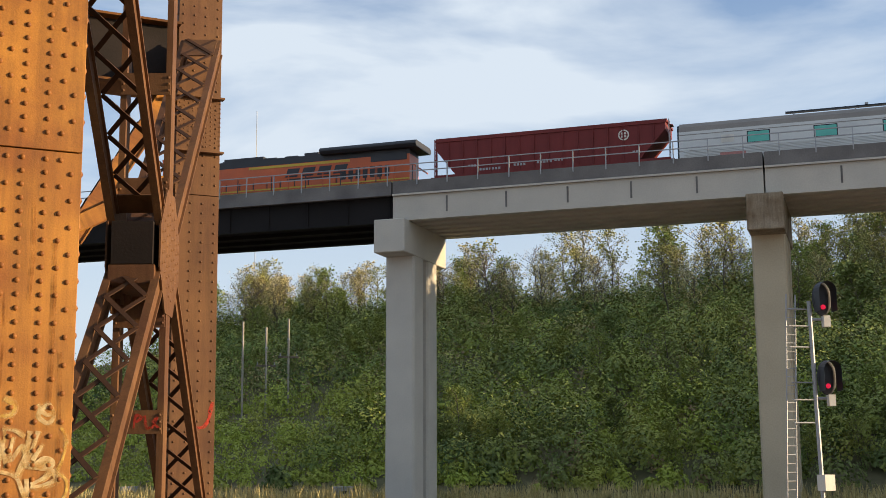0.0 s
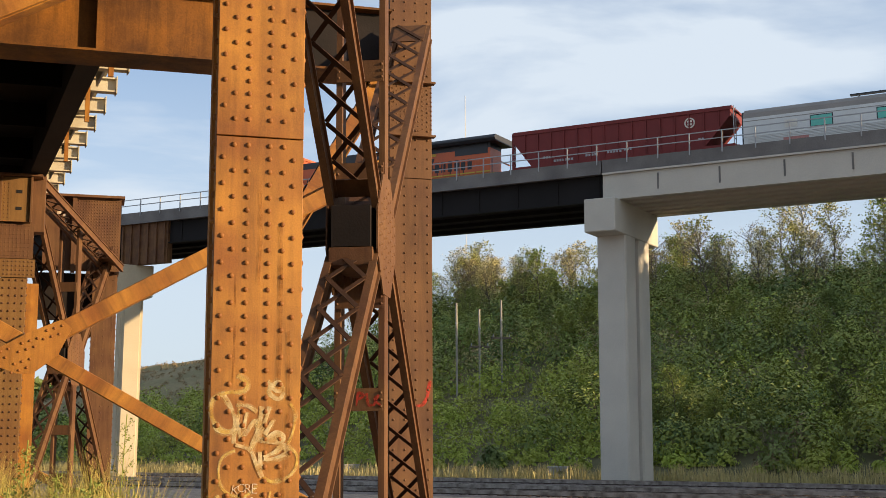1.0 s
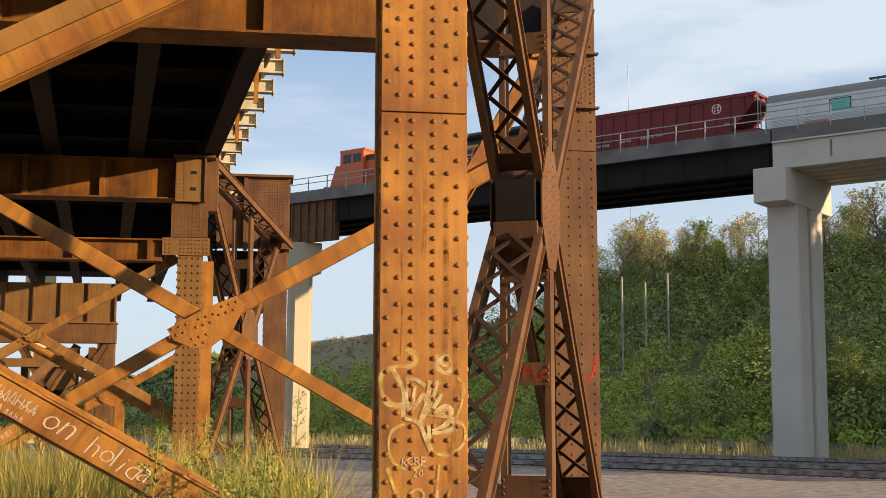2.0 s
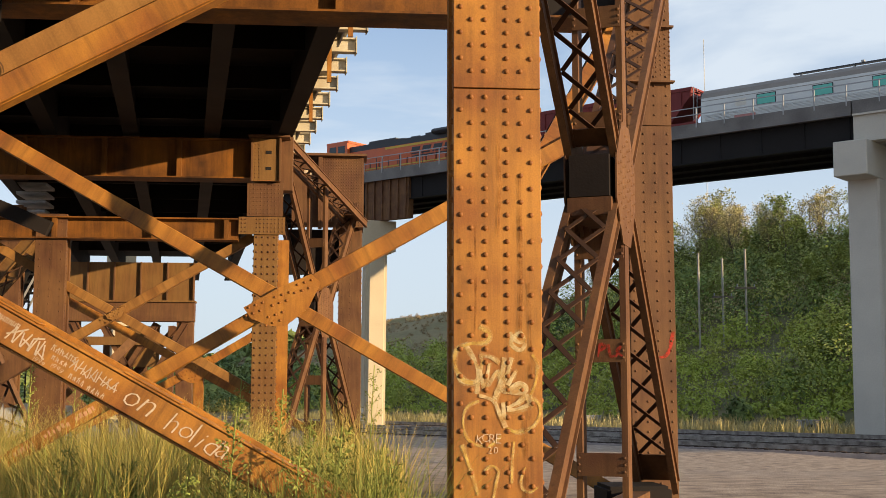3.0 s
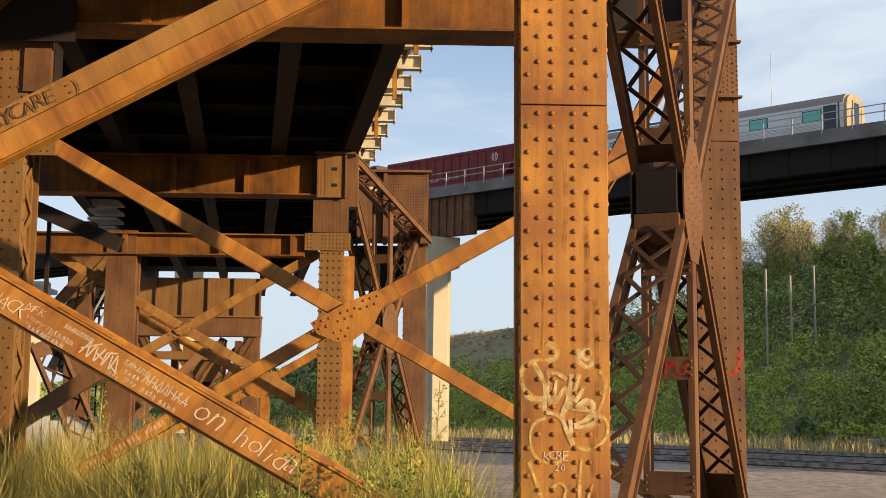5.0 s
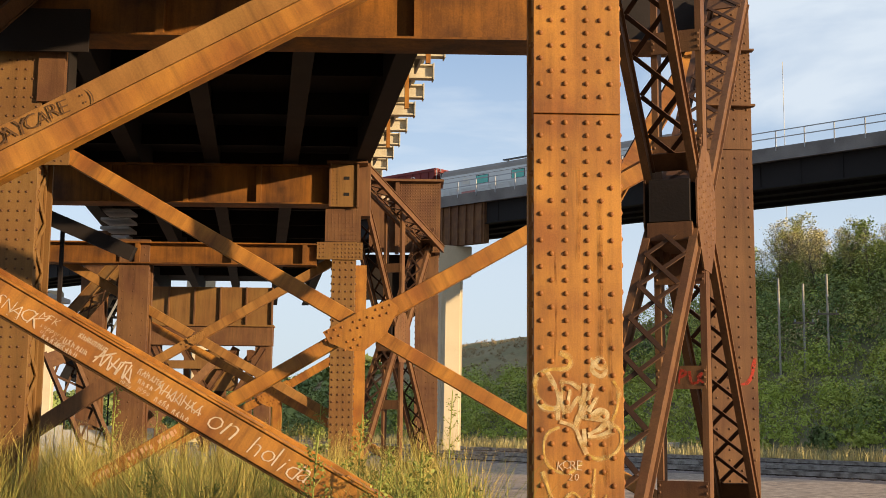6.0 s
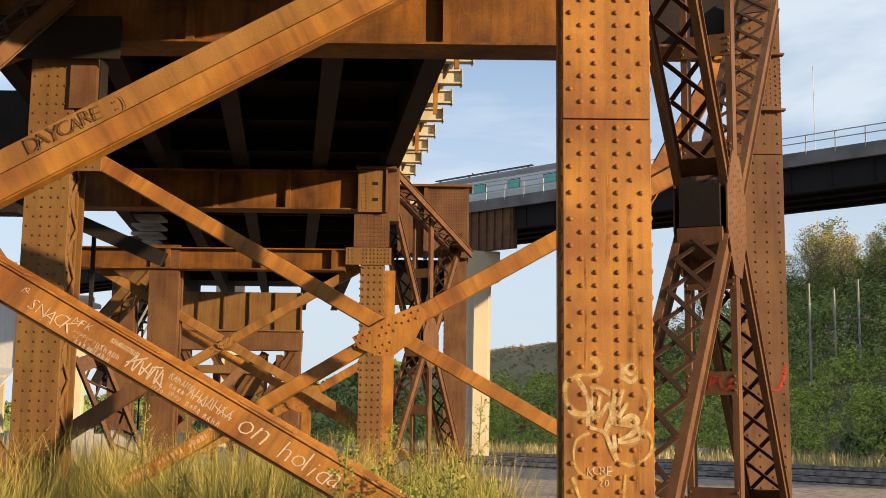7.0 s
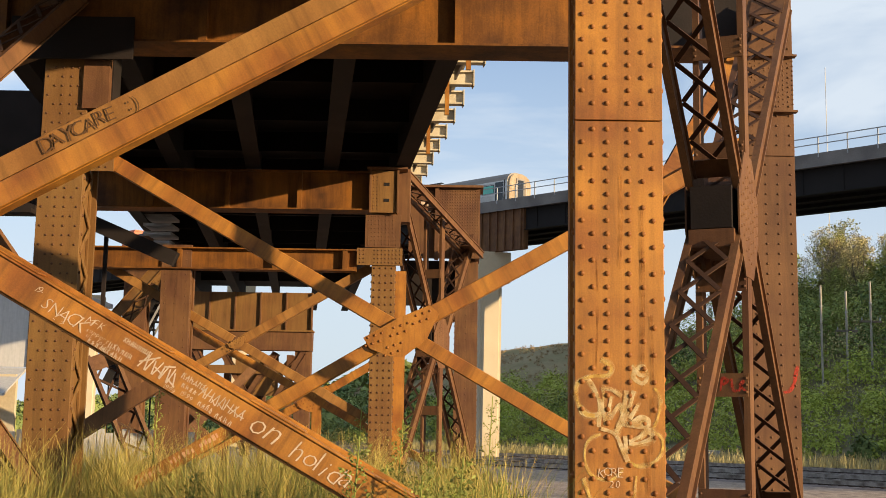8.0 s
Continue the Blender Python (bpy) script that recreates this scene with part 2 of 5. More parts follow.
MISTPAINT = mat("thin_overspray", (0.84, 0.66, 0.32), 0.75, 0.0, 0.4, 14, 60, 0.02, (0.66, 0.4, 0.12))
RUSTRUN = mat("rust_run_stain", (0.26, 0.085, 0.016), 0.7, 0.0, 0.4, 9, 60, 0.02)
see_through(MISTPAINT, 0.0, 0.4, 9)
see_through(RUSTRUN, 0.0, 0.55, 9)
see_through(CREAMPAINT, 0.4, 0.95, 12)
see_through(YELLOWPAINT, 0.3, 0.9, 10)
see_through(REDPAINT, 0.4, 0.95, 14)
see_through(CHALK, 0.65, 1.0, 18)
BLACKINK = mat("black_marker", (0.12, 0.06, 0.025), 0.7, 0.0, 0.2, 9, 60, 0.02)
SHEDWALL = mat("pale_sheet_metal", (0.55, 0.54, 0.52), 0.6, 0.1, 0.2, 0.4, 8, 0.05, (0.44, 0.42, 0.40), 0.2)
GLASSHEAD = mat("red_lens", (0.3, 0.01, 0.02), 0.2, 0.0, 0.0, 5, 20, 0.0)
_b = GLASSHEAD.node_tree.nodes["Principled BSDF"]
_b.inputs["Emission Color"].default_value, _b.inputs["Emission Strength"].default_value = (1.0, 0.02, 0.08, 1), 0.4


DARKCON = mat("stained_concrete", (0.24, 0.225, 0.21), 0.85, 0.0, 0.4, 0.5, 12, 0.1, (0.13, 0.12, 0.115))
RUSTCON = mat("rust_stained_concrete", (0.46, 0.38, 0.27), 0.85, 0.0, 0.5, 0.7, 12, 0.1, (0.24, 0.16, 0.09), 0.4)
PALECON = mat("cream_concrete", (0.58, 0.49, 0.34), 0.85, 0.0, 0.3, 0.35, 12, 0.1, (0.46, 0.38, 0.26))


def data_mesh(name, verts, faces, material, parent, label="", kind=""):
    """One mesh part out of number arrays; all faces have the same count of corners."""
    verts, faces = np.asarray(verts, np.float32), np.asarray(faces, np.int32)
    me = bpy.data.meshes.new(name)
    k = faces.shape[1]
    me.vertices.add(len(verts))
    me.vertices.foreach_set("co", verts.ravel())
    me.loops.add(faces.size)
    me.loops.foreach_set("vertex_index", faces.ravel())
    me.polygons.add(len(faces))
    me.polygons.foreach_set("loop_start", np.arange(0, faces.size, k, dtype=np.int32))
    me.update(calc_edges=True)
    me.materials.append(material)
    ob = new(name, me)
    if parent is not None:
        ob.parent = parent
    if label:
        ob["label"] = label
    if kind:
        ob["kind"] = kind
    return ob


def rivets(parent, pts, normal, material, r=0.02):
    """Domed rivet heads at pts, standing out along normal."""
    material = RIVET_RUST if material is ORANGE else RIVET_BROWN if material is OCHRE else material
    n = Vector(normal).normalized()
    a = n.orthogonal().normalized()
    b = n.cross(a)
    ring = [(math.cos(i * math.pi / 3), math.sin(i * math.pi / 3)) for i in range(6)]
    tpl = [a * (c * r) + b * (s * r) - n * 0.002 for c, s in ring] + [(a * c + b * s) * (r * 0.72) + n * (r * 0.55) for c, s in ring] + [n * (r * 0.8)]
    tpl = np.array([tuple(v) for v in tpl])
    tri = []
    for i in range(6):
        j = (i + 1) % 6
        tri += [(i, j, 6 + j), (i, 6 + j, 6 + i), (6 + i, 6 + j, 12)]
    tri = np.array(tri)
    pts = np.array([tuple(p) for p in pts])
    v = (pts[:, None, :] + tpl[None]).reshape(-1, 3)
    f = (tri[None] + 13 * np.arange(len(pts))[:, None, None]).reshape(-1, 3)
    ob = data_mesh("rivets", v, f, material, parent, kind="stuff")
    ob.data.polygons.foreach_set("use_smooth", [True] * len(ob.data.polygons))
    return ob


def ground_z(x, y):
    """Height of the ground: level round the tower, falling to the tracks, then the hill."""
    n, a = 0.8 * x + 0.6 * y, -0.6 * x + 0.8 * y
    t = min(max((y - 17) / 30, 0), 1)
    z = 0.08 - 1.45 * t * t * (3 - 2 * t)
    h = min(max((n - 80) / 62, 0), 1)
    top = 20.4 - 0.9 * min(max((a - 60) / 60, 0), 1) - 2.0 * min(max((a - 112) / 14, 0), 1) - 0.045 * min(max(a - 140, 0), 40) - 10.0 * min(max((a - 175) / 60, 0), 1)
    # unseen rise far to the right, added to block the low sun
    r = min(max((-36 - a) / 62, 0), 1) * min(max((a + 215) / 60, 0), 1)
    top += 10 * r * r * (3 - 2 * r)
    z += top * (h * h * (3 - 2 * h) * 0.65 + 0.35 * h)
    if n > 142:
        z += min((n - 142) * 0.03, 6)
    return z + 0.15 * noise.noise((x * 0.15, y * 0.15, 0)) * (1 + 4 * h)


def ground():
    g = thing("ground", "sloping dry soil and gravel lot rising to a hillside", "ground", kind="structure")
    xs = np.concatenate([np.linspace(-900, -60, 22), np.arange(-56, 150, 2.0), np.linspace(156, 1200, 24)])
    ys = np.concatenate([np.linspace(-400, -20, 14), np.arange(-18, 262, 2.0), np.linspace(268, 2500, 40)])
    v = [(x, y, ground_z(x, y)) for y in ys for x in xs]
    w = len(xs)
    f = [(j * w + i, j * w + i + 1, (j + 1) * w + i + 1, (j + 1) * w + i) for j in range(len(ys) - 1) for i in range(w - 1)]
    ob = data_mesh("soil", v, f, SOIL, g)
    ob.data.materials.append(GRAVEL)
    ob.data.materials.append(GRASS_G)
    ob.data.materials.append(DRYHILL)
    idx = []
    for p in ob.data.polygons:
        c = p.center
        n = 0.8 * c.x + 0.6 * c.y
        bare = n > 97 and -0.6 * c.x + 0.8 * c.y > 109
        idx.append(3 if bare else 2 if n > 79 or c.y > 200 else (1 if c.y > 16 or c.x > 1.2 else 0))
    ob.data.polygons.foreach_set("material_index", idx)
    ob.data.polygons.foreach_set("use_smooth", [True] * len(idx))


# ---- riveted steel ----
def column(label, x0, x1, y0, depth, z0, z1, material, rows, pitch, size=0.018, splice=None, group="tower legs", flanges=(), start=0.2):
    """A built-up leg: front and rear cover plates on two side webs, with rivets. rows: where the rivet lines stand across the face; a pair zigzags."""
    top = thing("steel_column", label, "column", group)
    w = x1 - x0
    spans = [(z0 + 0.06, z1)] if splice is None else [(z0 + 0.06, splice - 0.004), (splice + 0.004, z1)]
    for k, (a, b) in enumerate(spans):
        bm = box(bmesh.new(), x0, x1, y0 - 0.004 * k, y0 + 0.018, a, b)
        bmesh.ops.bevel(bm, geom=bm.edges[:], offset=0.003, segments=1, affect="EDGES")
        part("cover_plate", bm, material, top)
    part("rear_plate", box(bmesh.new(), x0, x1, y0 + depth - 0.018, y0 + depth, z0 + 0.06, z1), material, top)
    for x in (x0 + 0.03, x1 - 0.05):
        part("side_web", box(bmesh.new(), x, x + 0.02, y0 + 0.018, y0 + depth - 0.018, z0 + 0.06, z1), material, top)
    for x, s in ((x0 + 0.012, -1), (x1 - 0.012, 1)):
        for y in (y0 + 0.018, y0 + depth - 0.13):
            part("corner_angle", box(bmesh.new(), x - 0.012, x + 0.012, y, y + 0.11, z0 + 0.06, z1), material, top)
    part("base_plate", box(bmesh.new(), x0 - 0.12, x1 + 0.12, y0 - 0.12, y0 + depth + 0.12, z0, z0 + 0.06), material, top)
    for z in flanges:
        part("flange_angle", box(bmesh.new(), x0 - 0.03, x1 + 0.03, y0 - 0.1, y0 + 0.002, z - 0.012, z + 0.012), material, top)
    pts, edge = [], []
    z, k = z0 + start, 0
    while z < z1 - 0.05:
        if splice is None or abs(z - splice) > 0.035:
            lift = 0.004 if splice is not None and z > splice else 0
            for r in rows:
                u = r if not isinstance(r, tuple) else r[k % 2]
                pts.append((x0 + w * u, y0 - lift, z))
            for s in (0, 1):
                if s == k % 2 or splice is None:
                    edge.append((x1 + 0.001 if s else x0 - 0.001, y0 + 0.07, z + 0.02))
        z += pitch
        k += 1
    rivets(top, pts, (0, -1, 0), material, size)
    rivets(top, [p for p in edge if p[0] > x0 + w / 2], (1, 0, 0), material, size * 1.25)
    rivets(top, [p for p in edge if p[0] < x0 + w / 2], (-1, 0, 0), material, size * 1.25)
    return top


LACE = {}


def lace_bar(parent, p, q, side, material, w=0.045, t=0.012):
    """One flat lacing bar, its mesh shared by all of the same length."""
    m, l = along(p, q, side)
    key = (round(l, 2), material.name, w)
    if key not in LACE:
        me = bpy.data.meshes.new("lacing_bar")
        bm = box(bmesh.new(), 0, round(l, 2), -t / 2, t / 2, -w / 2, w / 2)
        bm.to_mesh(me)
        bm.free()
        me.materials.append(material)
        LACE[key] = me
    ob = new("lacing_bar", LACE[key])
    ob.parent = parent
    ob.matrix_local = m
    return ob


def laced_strut(parent, p, q, side, material, width=0.5, depth=0.2, pitch=0.42, faces=(-1,), double=True, tie=0.45):
    """A strut of two deep chords, joined by lacing bars on its upper and lower faces. side: the way from chord to chord."""
    m, l = along(p, q, side)
    strut = new("laced_strut")
    strut.parent = parent
    strut.matrix_local = m
    h = width / 2
    for s in (-1, 1):
        bm = box(bmesh.new(), 0, l, s * h - 0.01, s * h + 0.01, -depth / 2, depth / 2)
        part("chord", bm, material, strut)
        for z in (-depth / 2, depth / 2):
            part("chord_angle", box(bmesh.new(), 0, l, s * h - 0.036, s * h + 0.036, z - 0.009, z + 0.009), material, strut)
    for f in faces:
        zz = f * (depth / 2 + 0.012)
        for x0, x1 in ((0, min(tie, 0.3)), (l - tie, l)):
            part("tie_plate", box(bmesh.new(), x0, x1, -h + 0.012, h - 0.012, zz - 0.008, zz + 0.008), material, strut)
    n = max(2, int(l / pitch))
    st = l / n
    for f in faces:
        for i in range(n):
            a, b = i * st, (i + 1) * st
            zz = f * (depth / 2 + 0.014)
            lace_bar(strut, (a, -h + 0.04, zz), (b, h - 0.04, zz), (0, 0, 1), LACE_SHADED)
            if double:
                lace_bar(strut, (a, h - 0.04, zz + 0.013 * f), (b, -h + 0.04, zz + 0.013 * f), (0, 0, 1), LACE_SHADED)
    return strut


def brace_arm(parent, p, q, h, material, style="plain", t=0.14):
    """One arm of a cross brace. plain: a channel with a lower flange; lipped: a channel under an overhanging top angle; slotted: two channels with a gap and batten plates."""
    m, l = along(p, q, (0, 1, 0))
    arm = new("arm")
    arm.parent = parent
    arm.matrix_local = m

    def piece(name, z0, z1, y0, y1, a=0.0, b=l, mt=material):
        bm = box(bmesh.new(), a, b, y0, y1, z0, z1)
        bmesh.ops.bevel(bm, geom=bm.edges[:], offset=0.004, segments=1, affect="EDGES")
        part(name, bm, mt, arm)
    if style == "plain":
        piece("channel", -h / 2, h / 2, -t / 2, -t / 2 + 0.02)
        piece("upper_flange", h / 2 - 0.016, h / 2 + 0.004, -t / 2 + 0.021, t / 2 + 0.06)
        piece("lower_flange", -h / 2 - 0.004, -h / 2 + 0.016, -t / 2 + 0.021, t / 2 + 0.06)
        return arm
    if style == "lipped":
        piece("channel", -h / 2, h / 2, -t / 2, -t / 2 + 0.02)
        piece("top_angle", h / 2 + 0.004, h / 2 + 0.02, -t / 2 - 0.01, t / 2 + 0.03)
        piece("rear_channel", -h / 2 + 0.03, h / 2 + 0.05, t / 2 + 0.032, t / 2 + 0.05)
        piece("bottom_angle", -h / 2 - 0.02, -h / 2 - 0.004, -t / 2 + 0.022, t / 2 + 0.03)
        x = 0.35
        while x < l - 0.5:
            piece("tie_plate", h / 2 + 0.022, h / 2 + 0.034, -t / 2 - 0.004, t / 2 + 0.03, x, x + 0.42)
            x += 1.05
        return arm
    piece("upper_channel", 0.012, h / 2, -t / 2 + 0.012, -t / 2 + 0.03, mt=TANSTEEL)
    piece("upper_angle", h / 2 - 0.012, h / 2 + 0.004, -t / 2 + 0.031, t / 2)
    piece("lower_channel", -h / 2, -0.006, -t / 2 - 0.03, -t / 2 + 0.01)
    piece("lower_angle", -h / 2 - 0.004, -h / 2 + 0.014, -t / 2 + 0.011, t / 2)
    x = 0.1
    while x < l - 0.5:
        piece("batten", -0.0055, 0.0115, -t / 2 + 0.004, t / 2 - 0.05, x, x + 0.4)
        x += 0.95
    return arm


def gusset(parent, c, y, w, h, material, rv=True):
    """An eight-sided joint plate with clusters of rivets."""
    bm = bmesh.new()
    out = [(-0.5, -0.15), (-0.405, -0.36), (-0.14, -0.5), (0.045, -0.5), (0.34, -0.16), (0.5, 0.34), (0.37, 0.5), (-0.04, 0.24)]
    front = [bm.verts.new((c[0] + u * w, y, c[1] + v * h)) for u, v in out]
    back = [bm.verts.new((c[0] + u * w, y + 0.016, c[1] + v * h)) for u, v in out]
    bm.faces.new(front)
    bm.faces.new(back[::-1])
    for i in range(8):
        j = (i + 1) % 8
        bm.faces.new((front[j], front[i], back[i], back[j]))
    bmesh.ops.recalc_face_normals(bm, faces=bm.faces[:])
    g = part("gusset_plate", bm, material, parent)
    if rv:
        pts = []
        for u, v in ((-0.36, -0.18), (-0.02, 0.02), (0.27, 0.26), (-0.1, -0.36)):
            for i in range(3):
                for j in range(2):
                    pts.append((c[0] + u * w + (i - 1) * 0.085 + (j - 0.5) * 0.03, y, c[1] + v * h + (j - 0.5) * 0.1 + (i - 1) * 0.03))
        rivets(g, pts, (0, -1, 0), material, 0.019)
    return g


def cap_beam(label, x0, x1, y0, y1, z0, z1, material, stiff, group="cap beams"):
    """A plate girder across a bent: web, flanges and upright stiffeners."""
    c = thing("cap_beam", label, "beam", group)
    ym = y0 + 0.16
    part("web", box(bmesh.new(), x0, x1, ym, ym + 0.02, z0 + 0.03, z1 - 0.03), material, c)
    part("rear_web", box(bmesh.new(), x0, x1, y1 - 0.16, y1 - 0.14, z0 + 0.03, z1 - 0.03), material, c)
    for z in (z0, z1 - 0.03):
        part("flange", box(bmesh.new(), x0, x1, y0, y1, z, z + 0.03), material, c)
    for x in stiff:
        part("stiffener", box(bmesh.new(), x - 0.05, x + 0.05, y0 + 0.02, ym - 0.002, z0 + 0.032, z1 - 0.032), material, c)
    return c


STROKES = iter(range(100000))


def ribbon(parent, name, pts, width, material, to_world, smooth=5, label=""):
    """A painted stroke: a thin raised ribbon along a smoothed line of points on a face. to_world maps (u, v) to the face; its third value lifts."""
    p = [Vector((*q, 0)) for q in pts]
    line = []
    for i in range(len(p) - 1):
        a, b, c, d = p[max(i - 1, 0)], p[i], p[i + 1], p[min(i + 2, len(p) - 1)]
        for k in range(smooth):
            t = k / smooth
            line.append(0.5 * ((2 * b) + (c - a) * t + (2 * a - 5 * b + 4 * c - d) * t * t + (3 * b - a - 3 * c + d) * t * t * t))
    line.append(p[-1])
    bm = bmesh.new()
    up = 0.001 + 0.0004 * (next(STROKES) % 24)
    rings = []
    for i, q in enumerate(line):
        d = (line[min(i + 1, len(line) - 1)] - line[max(i - 1, 0)])
        d = d.normalized() if d.length else Vector((1, 0, 0))
        nrm = Vector((-d.y, d.x, 0))
        ww = width * (0.75 + 0.5 * noise.noise((q.x * 7, q.y * 7, 3)))
        rings.append([bm.verts.new(to_world(q + nrm * (ww / 2), up)), bm.verts.new(to_world(q + nrm * (ww / 4), up + 0.0003)), bm.verts.new(to_world(q - nrm * (ww / 4), up + 0.0003)), bm.verts.new(to_world(q - nrm * (ww / 2), up))])
    for r, s in zip(rings, rings[1:]):
        for k in range(3):
            bm.faces.new((r[k], r[k + 1], s[k + 1], s[k]))
    bmesh.ops.recalc_face_normals(bm, faces=bm.faces[:])
    return part(name, bm, material, parent, label)


def lettering(parent, text, size, m, material, label="", shear=0.0, gap=0.62, weight=-0.02):
    """Hand-drawn words: the built-in font letter by letter, each a little off its line, as one thin mesh at the pose m."""
    rnd = random.Random(text)
    line = new("lettering")
    line.parent = parent
    line.matrix_local = m
    x = 0.0
    for ch in text:
        if ch != " ":
            cu = bpy.data.curves.new("letter", "FONT")
            cu.body, cu.size, cu.extrude, cu.offset, cu.shear, cu.resolution_u = ch, size * rnd.uniform(0.88, 1.14), 0.0008, weight * size, shear, 2
            tmp = bpy.data.objects.new("tmp", cu)
            scene.collection.objects.link(tmp)
            me = bpy.data.meshes.new_from_object(tmp.evaluated_get(bpy.context.evaluated_depsgraph_get()))
            bpy.data.objects.remove(tmp)
            me.transform(pose(x, rnd.uniform(-0.05, 0.05) * size, 0, 0, 0, rnd.uniform(-9, 9)))
            me.name = "letter"
            me.materials.clear()
            me.materials.append(material)
            o = new("letter", me)
            o.parent = line
        x += size * gap * (0.55 if ch in "il:1I" else 1.0)
    return line


def frame_x(label, x0, x1, y, zs, hs, material, hub, group="cross braces", styles=("plain",) * 4, gs=(0.62, 0.5)):
    """A cross brace between two legs. zs, hs, styles: heights, depths and build at left foot, left top, right foot, right top; hub: the joint."""
    c = thing("cross_brace", label, "brace", group)
    for x, z, h, st in zip((x0, x0, x1, x1), zs, hs, styles):
        d = Vector((hub[0] - x, 0, hub[1] - z)).normalized() * 0.12
        end, mid = (x, y + 0.09, z), (hub[0] - d.x, y + 0.09, hub[1] - d.z)
        brace_arm(c, *((end, mid) if x < hub[0] else (mid, end)), h, material, st)
    gusset(c, hub, y - 0.03, gs[0], gs[1], material)
    return c


def side_frame(label, a, b, z0, z1, zm, material, width=0.5, rise=1.2, group="laced side frames"):
    """The laced cross frame between two legs of a tower: four struts, a joint box, and a battened post."""
    f = thing("laced_frame", label, "brace", group)
    a, b = Vector(a), Vector(b)
    d = (b - a)
    n = Vector((d.y, -d.x)).normalized()
    mid = (a + b) / 2
    side = (n.x, n.y, 0)
    e = d.normalized() * 0.35
    lo = 0.28
    for p, zp, s in ((a, z1, 1), (a, z0, -1)):
        laced_strut(f, (p.x + e.x * 0.6, p.y + e.y * 0.6, zp), (mid.x - e.x, mid.y - e.y, zm + s * lo), side, material, width, tie=0.2 if s > 0 else 0.15)
    for p, zp, s in ((b, z1, 1), (b, z0, -1)):
        laced_strut(f, (mid.x + e.x, mid.y + e.y, zm + s * lo), (p.x - e.x * 0.6, p.y - e.y * 0.6, zp), side, material, width)
    m = Matrix(((d.normalized().x, n.x, 0, mid.x), (d.normalized().y, n.y, 0, mid.y), (0, 0, 1, zm), (0, 0, 0, 1)))
    h = width / 2
    bm = bmesh.new()
    box(bm, -0.55, 0.5, -h + 0.03, h - 0.03, -0.18, 0.22, m)
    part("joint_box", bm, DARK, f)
    part("end_plate", box(bmesh.new(), -0.56, 0.4, -h + 0.01, h - 0.01, -0.36, -0.19, m), material, f)
    for s in (-1, 1):
        bm = bmesh.new()
        out = [(-0.5, -0.2), (-0.2, -0.6), (0.2, -0.6), (0.5, -0.2), (0.5, 0.2), (0.2, 0.6), (-0.2, 0.6), (-0.5, 0.2)]
        y0 = s * (h + 0.02)
        v0 = [bm.verts.new(m @ Vector((x, y0, z))) for x, z in out]
        v1 = [bm.verts.new(m @ Vector((x, y0 + s * 0.016, z))) for x, z in out]
        bm.faces.new(v0)
        bm.faces.new(v1[::-1])
        for i in range(8):
            bm.faces.new((v0[i - 1], v0[i], v1[i], v1[i - 1]))
        bmesh.ops.recalc_face_normals(bm, faces=bm.faces[:])
        g = part("gusset_plate", bm, material, f)
        rivets(g, [m @ Vector((-0.42 + 0.12 * i, y0 + s * 0.016, -0.45 + 0.1 * j + 0.03 * (i % 2))) for i in range(8) for j in range(10) if abs(-0.42 + 0.12 * i) * 1.2 + abs(-0.45 + 0.1 * j) < 0.66], (n.x * s, n.y * s, 0), material, 0.018)
    # battened post
    post = new("battened_post")
    post.parent = f
    post.matrix_local = m
    for s in (-1, 1):
        for za, zb in ((z0 - zm, -0.45), (0.45, z1 - zm + rise)):
            part("post_flat", box(bmesh.new(), -0.1, 0.1, s * h - 0.03, s * h + 0.03, za, zb), material, post)
    for z in (-2.7, -1.62, -0.62, 1.68, 0.62):
        if z0 - zm < z < z1 - zm + rise:
            bt = part("batten", box(bmesh.new(), -0.13, -0.112, -h - 0.02, h + 0.02, z - 0.11, z + 0.11), material, post)
            rivets(bt, [(-0.13, s * h + 0.0, z + k * 0.065) for s in (-1, 1) for k in (-1, 0, 1)], (-1, 0, 0), material, 0.017)
    return f, m


